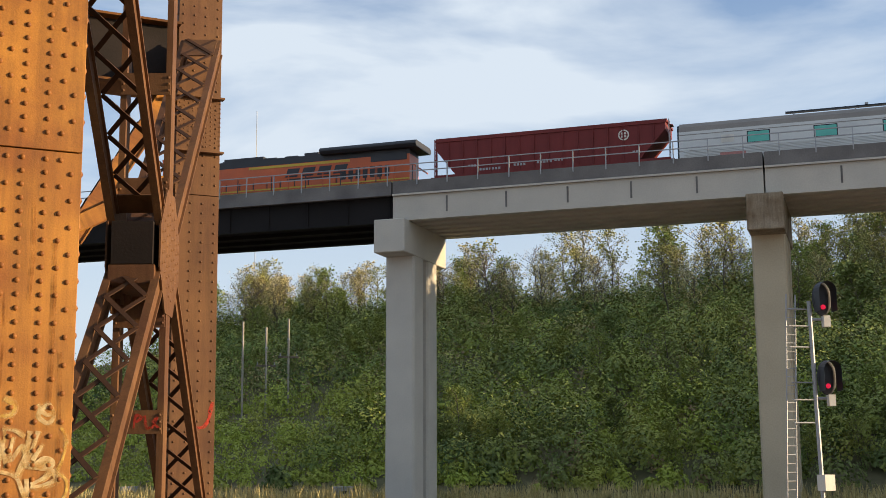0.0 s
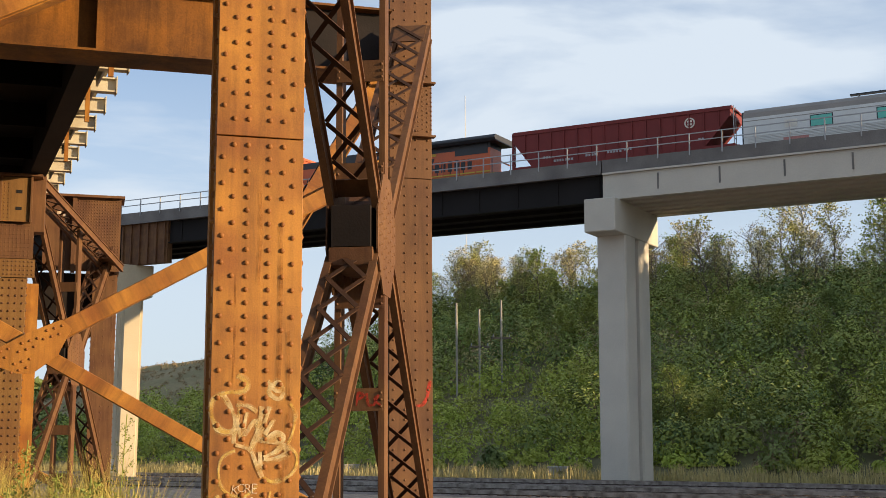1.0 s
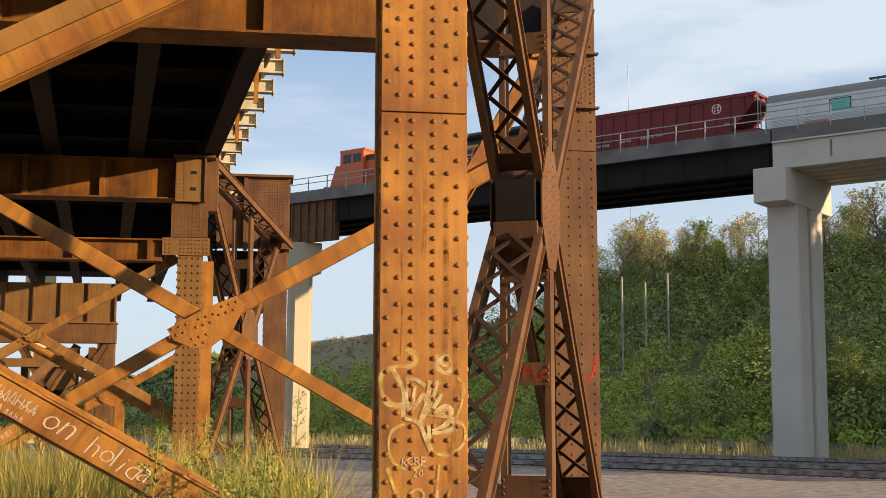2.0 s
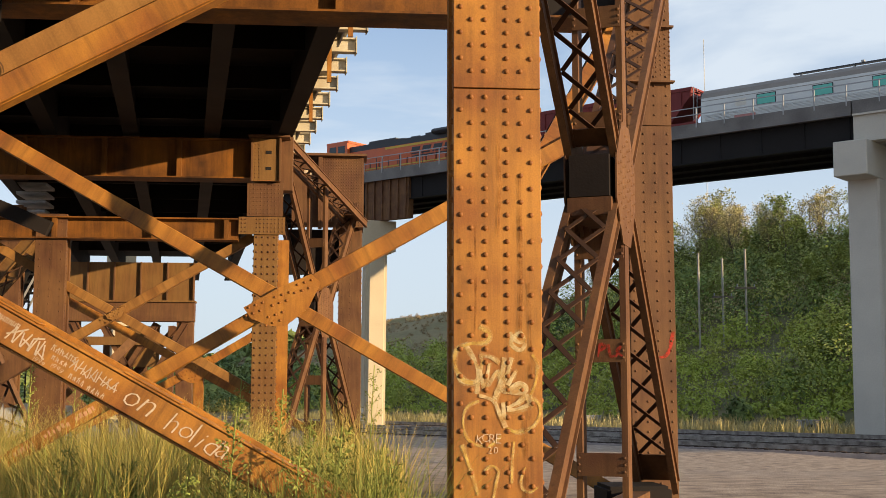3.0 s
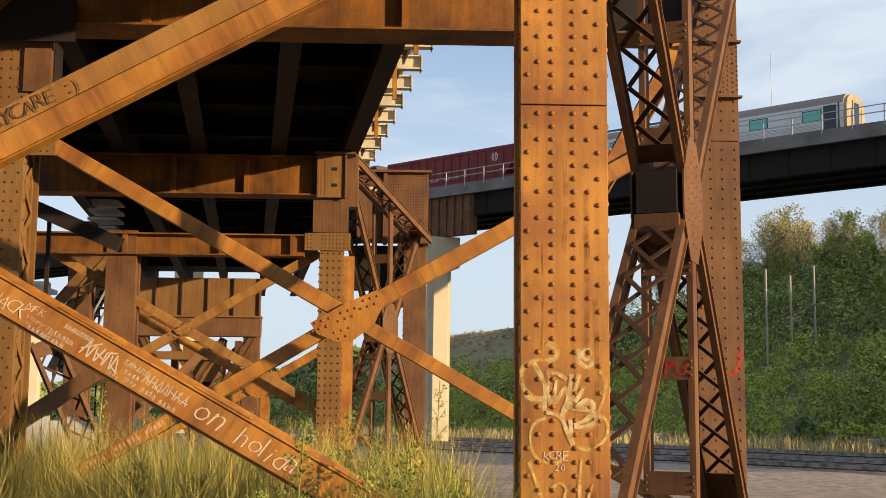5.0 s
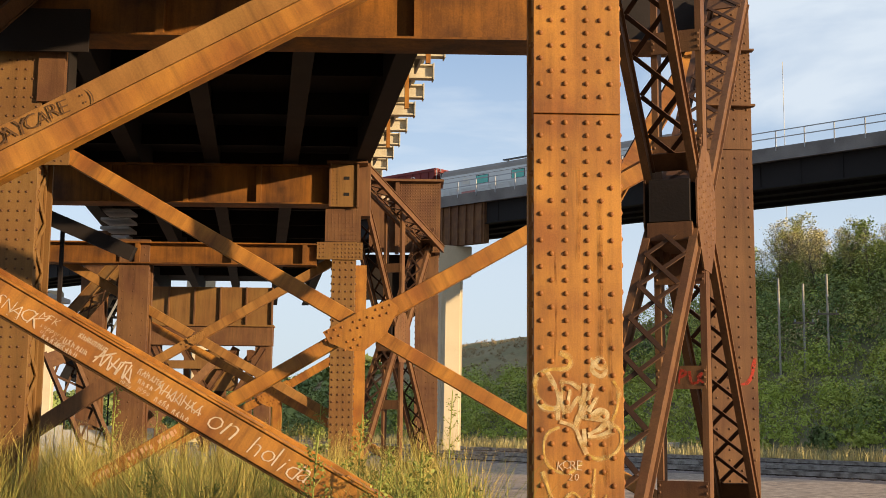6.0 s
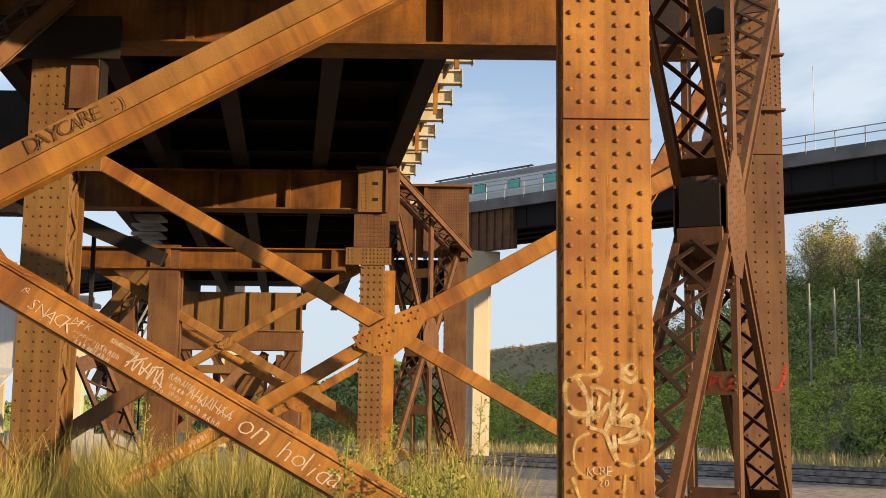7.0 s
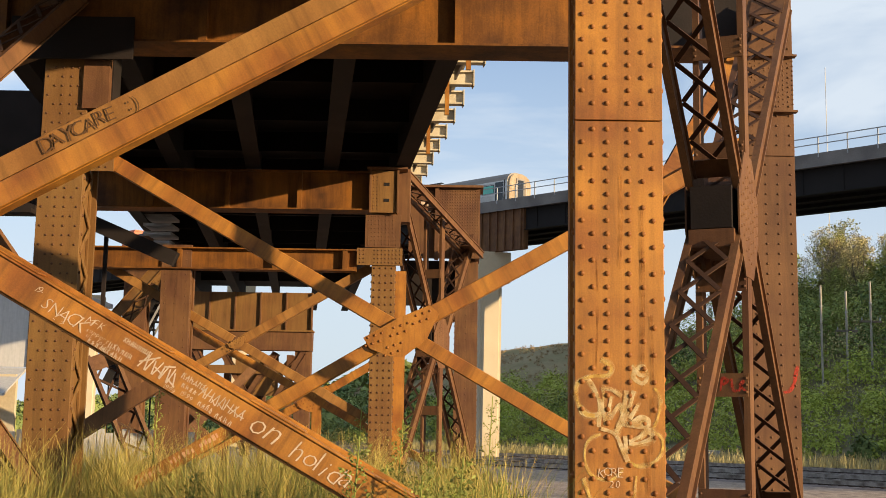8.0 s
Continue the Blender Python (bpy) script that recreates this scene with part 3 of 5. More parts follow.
def near_tower():
    zig = ((0.2, 0.08), 0.363, 0.61, (0.77, 0.885))
    a = column("orange weathered riveted steel column with pale spray-paint scrawls", 0.7, 1.285, 8.0, 0.5, 0.05, 9.0, ORANGE, zig, 0.0887, 0.02, 3.506, start=0.204)
    face = lambda q, l: Vector((0.7 + q.x, 7.9995 - l, q.y))
    # pale tag: a fan of fat strokes, a yellow halo round it, a ring below, and drips near the foot
    fan = [[(0.076, 1.796), (0.131, 1.705), (0.16, 1.614), (0.156, 1.468)], [(0.186, 1.716), (0.179, 1.614), (0.142, 1.548), (0.057, 1.558), (0.031, 1.594)],
           [(0.168, 1.65), (0.204, 1.487)], [(0.234, 1.669), (0.222, 1.523), (0.289, 1.615), (0.314, 1.542)], [(0.168, 1.716), (0.242, 1.706), (0.304, 1.67)],
           [(0.334, 1.707), (0.315, 1.561), (0.266, 1.433)], [(0.382, 1.707), (0.359, 1.616), (0.318, 1.506), (0.369, 1.488), (0.472, 1.507)], [(0.407, 1.616), (0.355, 1.525)]]
    tail = [[(0.167, 1.461), (0.259, 1.426), (0.302, 1.343), (0.342, 1.253)], [(0.325, 1.415), (0.331, 1.307)], [(0.35, 1.379), (0.424, 1.416), (0.479, 1.453), (0.497, 1.406), (0.405, 1.369), (0.35, 1.368)],
            [(0.333, 1.488), (0.45, 1.478), (0.473, 1.515), (0.425, 1.536), (0.362, 1.488)], [(0.39, 1.836), (0.446, 1.866), (0.475, 1.8), (0.438, 1.755), (0.383, 1.792), (0.39, 1.836)], [(0.365, 1.865), (0.427, 1.807), (0.468, 1.818)]]
    rs = random.Random(3)
    for s in fan + tail:
        ribbon(a, "paint_stroke", s, 0.036, CREAMPAINT, face)
        ribbon(a, "paint_stroke", [(u + rs.uniform(-0.012, 0.012), v + rs.uniform(-0.012, 0.012)) for u, v in s], 0.05, MISTPAINT, face)
    halo = [(0.169, 1.907), (0.235, 1.864), (0.216, 1.805), (0.113, 1.796), (0.021, 1.751), (0.013, 1.649), (0.068, 1.558), (0.131, 1.541)]
    big = [(0.167, 1.425), (0.093, 1.388), (0.064, 1.305), (0.082, 1.197), (0.147, 1.143), (0.239, 1.137), (0.312, 1.199)]
    ring = [(0.349, 1.253), (0.404, 1.225), (0.496, 1.243), (0.559, 1.309), (0.563, 1.399), (0.498, 1.453)]
    for s, w in ((halo, 0.028), (big, 0.02), (ring, 0.022), ([(0.519, 1.727), (0.555, 1.654), (0.535, 1.526), (0.498, 1.453)], 0.022), ([(0.056, 1.143), (0.092, 1.036), (0.128, 0.929), (0.16, 0.82)], 0.018),
                 ([(0.201, 0.972), (0.249, 1.008), (0.293, 0.973), (0.277, 0.894), (0.26, 0.8)], 0.018), ([(0.396, 1.163), (0.384, 1.038), (0.379, 0.895)], 0.02), ([(0.47, 1.0), (0.44, 0.92), (0.45, 0.86), (0.5, 0.84), (0.55, 0.87)], 0.014)):
        ribbon(a, "paint_stroke", s, w, YELLOWPAINT, face)
        ribbon(a, "paint_stroke", s, w * 1.8, MISTPAINT, face)
    for x, y0, w, l in ((0.44, 2.9, 0.03, 1.2), (0.5, 2.2, 0.022, 0.9), (0.3, 3.2, 0.02, 0.7), (0.47, 1.3, 0.03, 0.7), (0.14, 2.6, 0.018, 0.8)):
        ribbon(a, "rust_run", [(x, y0), (x + 0.008, y0 - l / 2), (x - 0.004, y0 - l)], w, RUSTRUN, face)
    up = Matrix(((1, 0, 0, 0), (0, 0, -1, 0), (0, 1, 0, 0), (0, 0, 0, 1)))
    lettering(a, "KORE", 0.085, Matrix.Translation((0.84, 7.994, 1.155)) @ up, CHALK, gap=0.5)
    lettering(a, "20", 0.06, Matrix.Translation((0.92, 7.994, 1.09)) @ up, CHALK)
    b = column("brown rusted riveted steel column with a red spray-paint curl", 3.56, 4.13, 15.0, 0.5, 0.05, 9.0, BROWN, (0.10, 0.36, 0.62, 0.90), 0.125, 0.017, 4.86, flanges=(5.42, 6.14))
    rivets(b, [(3.6 + 0.058 * i, 15.0, 5.5 + 0.062 * j + 0.03 * (i % 2)) for i in range(10) for j in range(10)], (0, -1, 0), BROWN, 0.015)
    ribbon(b, "paint_stroke", [(3.78, 2.22), (3.80, 2.06), (3.88, 1.94), (3.98, 1.93), (4.05, 2.02), (4.08, 2.16), (4.10, 2.24)], 0.06, REDPAINT, lambda q, l: Vector((q.x, 14.998 - l, q.y)))
    e = column("ochre riveted steel column with a laced side", -5.36, -4.8, 15.0, 0.5, 0.05, 6.3, OCHRE, ((0.10, 0.25), 0.42, 0.62, (0.90, 0.78)), 0.12, 0.018, 4.9)
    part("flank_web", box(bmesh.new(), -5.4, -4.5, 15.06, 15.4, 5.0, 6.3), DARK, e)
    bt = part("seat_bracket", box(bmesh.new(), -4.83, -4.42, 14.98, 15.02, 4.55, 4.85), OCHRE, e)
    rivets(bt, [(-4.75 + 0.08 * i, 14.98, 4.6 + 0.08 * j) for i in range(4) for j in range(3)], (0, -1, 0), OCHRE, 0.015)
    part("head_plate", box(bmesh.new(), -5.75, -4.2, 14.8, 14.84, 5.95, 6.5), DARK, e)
    part("top_stub", box(bmesh.new(), -4.85, -4.52, 14.95, 15.3, 5.35, 6.25), BROWN, e)
    for i in range(14):
        lace_bar(e, (-4.80, 15.06 + 0.36 * (i % 2), 0.35 + 0.32 * i), (-4.80, 15.42 - 0.36 * (i % 2), 0.67 + 0.32 * i), (1, 0, 0), OCHRE, 0.07)
    part("flank_edge", box(bmesh.new(), -4.83, -4.74, 15.42, 15.47, 0.1, 4.8), OCHRE, e)
    cap = cap_beam("orange steel cap beam with stiffeners under the deck", -9.5, 3.56, 14.85, 15.5, 6.2, 7.08, ORANGE_SHADED, (-7.2, -5.9, -3.35, -0.1, 1.9))
    # dark sheet laid over the web to stand in for shade
    part("end_panel", box(bmesh.new(), 1.42, 3.5, 14.99, 15.005, 6.24, 7.04), DARK, cap, "dark panel standing in for shade")
    x = frame_x("ochre riveted cross brace with a central joint plate", -4.83, 3.58, 15.0, (0.17, 4.9, 0.13, 5.06), (0.16, 0.185, 0.165, 0.2), ORANGE, (-0.755, 2.6), gs=(0.93, 0.64))
    m, l = along((-4.83, 15.015, 0.17), (-0.755, 15.015, 2.6))
    rs = random.Random(8)
    for k in range(20):
        u = 1.05 + 0.058 * k
        if k not in (6, 7, 14):
            part("chalk_mark", box(bmesh.new(), u, u + rs.uniform(0.02, 0.045), 0.0, 0.004, -0.02 + rs.uniform(-0.012, 0.012), 0.03 + rs.uniform(-0.01, 0.02), m), PINKCHALK, x)
    c = frame_x("large ochre cross brace covered in marker graffiti", -8.2, 0.72, 8.1, (0.3, 5.2, 0.257, 5.19), (0.2, 0.33, 0.2, 0.33), ORANGE, (-3.73, 2.755), styles=("lipped", "slotted") * 2, gs=(0.8, 0.7))
    stand = Matrix(((1, 0, 0, 0), (0, 0, -1, 0), (0, 1, 0, 0), (0, 0, 0, 1)))
    m, l = along((-3.73, 8.12, 2.755), (0.72, 8.12, 0.257))
    m = m @ stand
    # along the arm from, to; across it; the words, or how many illegible signs; their size
    words = ((0.92, 1.02, 0.02, "19-", 0.085), (1.03, 1.38, -0.055, "SNACK", 0.15), (1.17, 1.3, -0.09, "->", 0.07), (1.4, 1.56, 0.01, "MFK", 0.09), (1.45, 1.65, -0.035, "support", 0.055), (1.47, 1.72, -0.066, "ur local", 0.05), (1.5, 1.68, -0.095, 5, 0.05),
             (1.66, 1.88, -0.05, 6, 0.06), (1.63, 1.82, -0.096, 5, 0.06), (1.74, 2.0, 0.03, 8, 0.06), (1.93, 2.26, -0.06, 5, 0.18), (2.2, 2.31, -0.096, "1999", 0.05), (2.28, 2.5, 0.02, 6, 0.07), (2.32, 2.46, -0.03, 4, 0.05), (2.34, 2.46, -0.08, "1999", 0.055),
             (2.46, 2.86, -0.02, 7, 0.13), (2.5, 2.64, -0.08, 4, 0.055), (2.66, 2.82, -0.09, 4, 0.06), (2.92, 3.16, -0.05, "on", 0.26), (3.3, 3.9, -0.06, "holida", 0.22))
    rs = random.Random(5)
    for a0, a1, y, w, sz in words:
        a0, step = 0.92 + 0.855 * (a0 - 0.92), 0.855 * (a1 - a0)
        if isinstance(w, str):
            lettering(c, w, sz * 0.85, m @ pose(a0, y, 0.003), CHALK, shear=0.25, gap=step / (len(w) * sz * 0.8), weight=-0.018)
            continue
        for k in range(w):
            at = m @ pose(a0 + step * (k + 0.3) / w, y, 0.003 + 0.0004 * (k % 3))
            h, t = 0.62 * sz, max(0.005, 0.055 * sz)
            for dx, dy, ln, tilt in ((0, 0, h, 78), (0.28 * sz, 0, h * 0.85, 100), (-0.04 * sz, h * rs.uniform(0.2, 0.8), 0.4 * sz, rs.uniform(-35, 35))):
                part("chalk_mark", box(bmesh.new(), 0, ln, -t / 2, t / 2, 0, 0.0008, at @ pose(dx, dy, 0, 0, 0, tilt + rs.uniform(-14, 14))), CHALK, c)
    m, l = along((-3.73, 8.127, 2.755), (0.72, 8.127, 5.19))
    lettering(c, "DAYCARE :)", 0.15, m @ stand @ pose(0.95, 0.035, 0.008), BLACKINK, gap=0.55, weight=-0.012)
    # laced frames between the legs
    f, fm = side_frame("brown laced cross frame between two tower legs", (1.1, 8.5), (3.9, 15.0), 0.35, 6.75, 3.5, BROWN, 0.44)
    for s in ([(-0.2, -0.06), (-0.17, 0.05), (-0.12, -0.05), (-0.1, 0.05), (-0.06, 0.0), (-0.1, -0.02)], [(-0.02, -0.06), (-0.0, 0.06), (0.05, 0.04), (0.0, 0.0)], [(0.08, 0.06), (0.1, -0.05), (0.14, -0.05)], [(0.15, -0.06), (0.2, 0.04), (0.16, 0.0), (0.22, -0.06)]):
        ribbon(f, "paint_stroke", s, 0.03, REDPAINT, lambda q, l: fm @ Vector((-0.132 - l, q.x, -1.62 + q.y)))
    side_frame("brown laced cross frame between two tower legs", (-7.75, 8.5), (-4.95, 15.0), 0.35, 6.75, 3.5, BROWN, 0.44)
    # a slim inclined strut behind the frame, in orange
    s = thing("knee_strut", "orange riveted knee strut behind the laced frame", "brace")
    laced_strut(s, (2.35, 15.25, 4.2), (3.55, 15.25, 6.3), (0, 1, 0), ORANGE, 0.3, 0.22, 0.5, (1,), False)
    sh = thing("anchor_block", "dark steel shoe at the frame's foot", "bracket")
    bm = box(bmesh.new(), 3.0, 3.75, 13.9, 14.7, 0.02, 0.42)
    bmesh.ops.bevel(bm, geom=bm.edges[:], offset=0.04, segments=2, affect="EDGES")
    part("shoe", bm, DARK, sh)
    tie = thing("ground_tie", "dark low steel tie between the legs' feet", "brace")
    part("tie_bar", bar(bmesh.new(), (1.2, 8.6, 0.3), (3.8, 15.0, 0.25), 0.25, 0.22, (0.9, -0.4, 0)), BROWN, tie)
    bt = tagged(new("knee_brace"), "dark riveted knee brace at the cap beam", "brace")
    part("diagonal", bar(bmesh.new(), (-7.0, 15.1, 5.6), (-5.2, 15.1, 6.35), 0.2, 0.3), ORANGE, bt)


def second_tower():
    F = column("ochre riveted steel column under the deck", -1.96, -1.45, 26.6, 0.5, 0.0, 6.05, OCHRE, (0.12, 0.37, 0.62, 0.88), 0.16, 0.027)
    part("flank_flange", box(bmesh.new(), -1.445, -1.2, 26.75, 26.78, 0.0, 4.8), ORANGE, F)
    bt = part("splice_plate", box(bmesh.new(), -2.12, -1.34, 26.57, 26.6, 5.3, 6.04), BROWN, F)
    rivets(bt, [(-2.05 + 0.077 * i, 26.57, 5.36 + 0.09 * j) for i in range(9) for j in range(8)], (0, -1, 0), BROWN, 0.016)
    sp = part("lower_splice", box(bmesh.new(), -2.29, -1.29, 26.55, 26.6, 4.9, 5.28), OCHRE, F)
    rivets(sp, [(-2.22 + 0.08 * i, 26.55, 4.96 + 0.09 * j) for i in range(12) for j in range(4) if i < 2 or i > 3], (0, -1, 0), BROWN, 0.02)
    hd = part("bearing_post", box(bmesh.new(), -2.01, -1.42, 26.45, 27.1, 6.06, 7.0), OCHRE, F)
    for x in (-2.02, -1.41):
        part("post_edge", box(bmesh.new(), x - 0.02, x + 0.02, 26.4, 26.46, 6.05, 7.02), BROWN, hd)
    part("post_cap", box(bmesh.new(), -2.1, -1.2, 26.35, 27.15, 7.02, 7.07), BROWN, hd)
    for z in (6.3, 6.66):
        part("slot", box(bmesh.new(), -1.72, -1.6, 26.44, 26.452, z, z + 0.07), BLACKSTEEL, hd)
    rivets(hd, [(-1.95 + 0.08 * i, 26.45, 6.14 + 0.08 * j) for i in (0, 1) for j in range(10)], (0, -1, 0), BROWN, 0.016)
    part("head_flank", box(bmesh.new(), -1.45, -1.15, 26.7, 27.1, 5.9, 7.15), BROWN, F)
    cap_beam("dark steel cap beam lit along part of its web", -9.6, -2.05, 26.5, 27.1, 6.12, 7.0, ORANGE_SHADED, (-6.9, -5.2, -3.6))
    st = cap_beam("ochre cross strut below the cap beam", -9.2, -2.3, 26.5, 26.9, 4.76, 5.24, ORANGE_SHADED, (-6.2, -4.1, -2.55))
    frame_x("ochre cross brace of the second tower", -8.3, -2.0, 26.9, (1.18, 5.07, 1.54, 4.9), (0.19,) * 4, TANSTEEL, (-4.92, 3.18), gs=(0.4, 0.3))
    column("brown rusted steel column of the second tower", -0.13, 0.47, 32.0, 0.5, -0.2, 5.9, BROWN, (0.15, 0.5, 0.85), 0.16, 0.018)
    column("brown rusted steel column of the second tower", -6.6, -5.95, 26.6, 0.5, -0.2, 5.3, BROWN, (0.15, 0.5, 0.85), 0.16, 0.018)
    column("brown rusted steel column of the second tower", -8.9, -8.3, 32.0, 0.5, -0.3, 6.3, BROWN, (0.15, 0.5, 0.85), 0.18, 0.018)
    frame_x("ochre cross brace with a small joint plate", -7.6, -0.1, 32.2, (0.1, 4.1, 0.1, 4.3), (0.2,) * 4, ORANGE, (-3.8, 2.08), gs=(0.9, 0.7))
    p = thing("brace_post", "short ochre post under the brace joint", "post")
    part("post", box(bmesh.new(), -3.85, -3.6, 32.25, 32.4, -0.3, 2.0), ORANGE, p)
    side_frame("brown laced cross frame of the second tower", (-1.6, 27.1), (0.3, 32.0), 0.2, 6.6, 3.4, BROWN, 0.42, 0.0)
    g = thing("girder_end", "brown riveted girder end with white chalk scribbles", "girder")
    part("end_panel", box(bmesh.new(), -1.36, -0.68, 31.5, 31.6, 5.75, 7.6), BROWN, g)
    rp = part("ribbed_panel", box(bmesh.new(), -0.58, 0.5, 31.46, 31.6, 5.75, 7.6), BROWN, g)
    part("edge_angle", box(bmesh.new(), -0.68, -0.58, 31.38, 31.6, 5.7, 7.62), BROWN, g)
    part("top_flange", box(bmesh.new(), -1.42, 0.58, 31.3, 32.3, 7.6, 7.66), BROWN, g)
    part("flank", box(bmesh.new(), 0.38, 0.5, 31.6, 32.6, 5.75, 7.6), BROWN, g)
    rivets(g, [(-0.54 + 0.066 * i, 31.46, 5.8 + 0.075 * j) for i in range(16) for j in range(24)], (0, -1, 0), BROWN, 0.018)
    for k, (x, z, w) in enumerate(((-1.15, 7.12, 0.05), (-1.05, 7.16, 0.1), (-0.9, 7.12, 0.06), (-1.1, 6.97, 0.1), (-0.93, 6.95, 0.14))):
        part("chalk_bar", box(bmesh.new(), x, x + w, 31.494, 31.5, z, z + 0.05 + 0.03 * (k % 2)), CHALK, g)
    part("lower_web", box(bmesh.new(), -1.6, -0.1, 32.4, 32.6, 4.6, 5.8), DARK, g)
    s = thing("top_lateral", "brown laced lateral strut under the deck's edge", "brace")
    laced_strut(s, (-1.5, 27.0, 7.1), (0.35, 31.3, 5.8), (0.85, -0.5, 0), BROWN, 0.5, 0.16, 0.4)


def third_tower():
    g = thing("far_bent", "sunlit riveted cross girder on two far legs", "girder")
    for i in range(5):
        part("panel", box(bmesh.new(), -10.16 + 0.95 * i, -9.26 + 0.95 * i, 45.0, 45.1, 4.8, 6.2), OCHRE, g)
        part("rib", box(bmesh.new(), -9.26 + 0.95 * i, -9.21 + 0.95 * i, 44.9, 45.1, 4.8, 6.2), BROWN, g)
    part("lower_girder", box(bmesh.new(), -10.16, -5.4, 44.85, 45.4, 4.05, 4.74), BROWN, g)
    part("ledge", box(bmesh.new(), -10.2, -5.36, 44.75, 45.4, 4.74, 4.8), OCHRE, g)
    for x in (-10.1, -6.02):
        part("leg", box(bmesh.new(), x, x + 0.58, 45, 45.5, -1.6, 4.05), BROWN, g)
    part("inner_strut", box(bmesh.new(), -9.5, -6.0, 45.2, 45.4, 3.2, 3.5), OCHRE, g)
    part("inner_panel", box(bmesh.new(), -8.3, -6.7, 45.5, 45.6, 2.4, 3.9), OCHRE, g)
    for p, q in (((-9.7, 45.2, 4.0), (-7.7, 45.2, 0.2)), ((-5.7, 45.2, 4.0), (-7.9, 45.2, 0.2)), ((-8.8, 45.6, 4.0), (-6.7, 45.6, 0.6)), ((-6.8, 45.6, 4.0), (-8.9, 45.6, 0.6)), ((-6.2, 46.4, 3.9), (-8.2, 46.4, 1.6))):
        laced_strut(g, p, q, (0, 1, 0), BROWN, 0.45, 0.2, 0.5, (1,), True)
    for x in (-9.0, -7.6, -6.6):
        part("inner_post", box(bmesh.new(), x, x + 0.22, 47, 47.3, -1.5, 4.0), BROWN, g)
    f = thing("laced_frame", "brown laced strut with a sunlit edge", "brace", "laced side frames")
    laced_strut(f, (-8.75, 30.0, 3.5), (-7.35, 30.0, 5.2), (0.2, 1, 0), OCHRE, 0.7, 0.25, 0.45)
    laced_strut(f, (-7.1, 24.0, 2.75), (-5.95, 24.0, 0.3), (0.9, 0.4, 0), BROWN, 0.5, 0.2, 0.4)
    laced_strut(f, (-8.3, 19.0, 5.2), (-7.1, 19.0, 3.6), (0.6, 0.8, 0), BROWN, 0.6, 0.2, 0.42)
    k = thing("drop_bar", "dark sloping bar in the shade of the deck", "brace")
    # bar and hanger take the deck's shade from their near-black colour
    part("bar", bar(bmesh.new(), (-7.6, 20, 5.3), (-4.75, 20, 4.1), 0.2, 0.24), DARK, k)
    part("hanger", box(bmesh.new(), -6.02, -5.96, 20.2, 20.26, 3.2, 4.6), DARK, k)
    s = thing("access_stair", "dark steel stair with handrails beside the tower", "stair")
    for i in range(16):
        part("tread", box(bmesh.new(), -9.75 + 0.11 * i, -9.4 + 0.11 * i, 34.0, 35.0, 2.6 + 0.23 * i, 2.65 + 0.23 * i), BLACKSTEEL, s)
    for y in (34.0, 35.0):
        part("stringer", bar(bmesh.new(), (-9.8, y, 2.4), (-7.9, y, 6.4), 0.05, 0.3), BLACKSTEEL, s)
        part("handrail", bar(bmesh.new(), (-9.4, y, 2.6), (-7.6, y, 6.3), 0.04, 0.05), RAILSTEEL, s)
    for i in range(4):
        part("landing_slat", box(bmesh.new(), -9.0, -8.2, 34, 35, 6.4 + 0.25 * i, 6.48 + 0.25 * i), RAILSTEEL, s)
    for i in range(7):
        part("upright", box(bmesh.new(), -9.9 + 0.3 * i, -9.86 + 0.3 * i, 34.5, 34.54, 0, 3.0 + 0.45 * i), RAILSTEEL if i % 2 else BLACKSTEEL, s)
    for p, q in (((-6.9, 22.0, 1.15), (-5.4, 22.0, 2.15)), ((-9.5, 40, 0.3), (-6.9, 42, 3.4)), ((-10.6, 40, 3.2), (-7.9, 42, 0.3)), ((-9.0, 22, -0.1), (-7.0, 22, 1.1))):
        k = thing("cross_brace", "brown brace bar under the viaduct", "brace", "cross braces")
        part("bar", bar(bmesh.new(), p, q, 0.16, 0.28), BROWN, k)


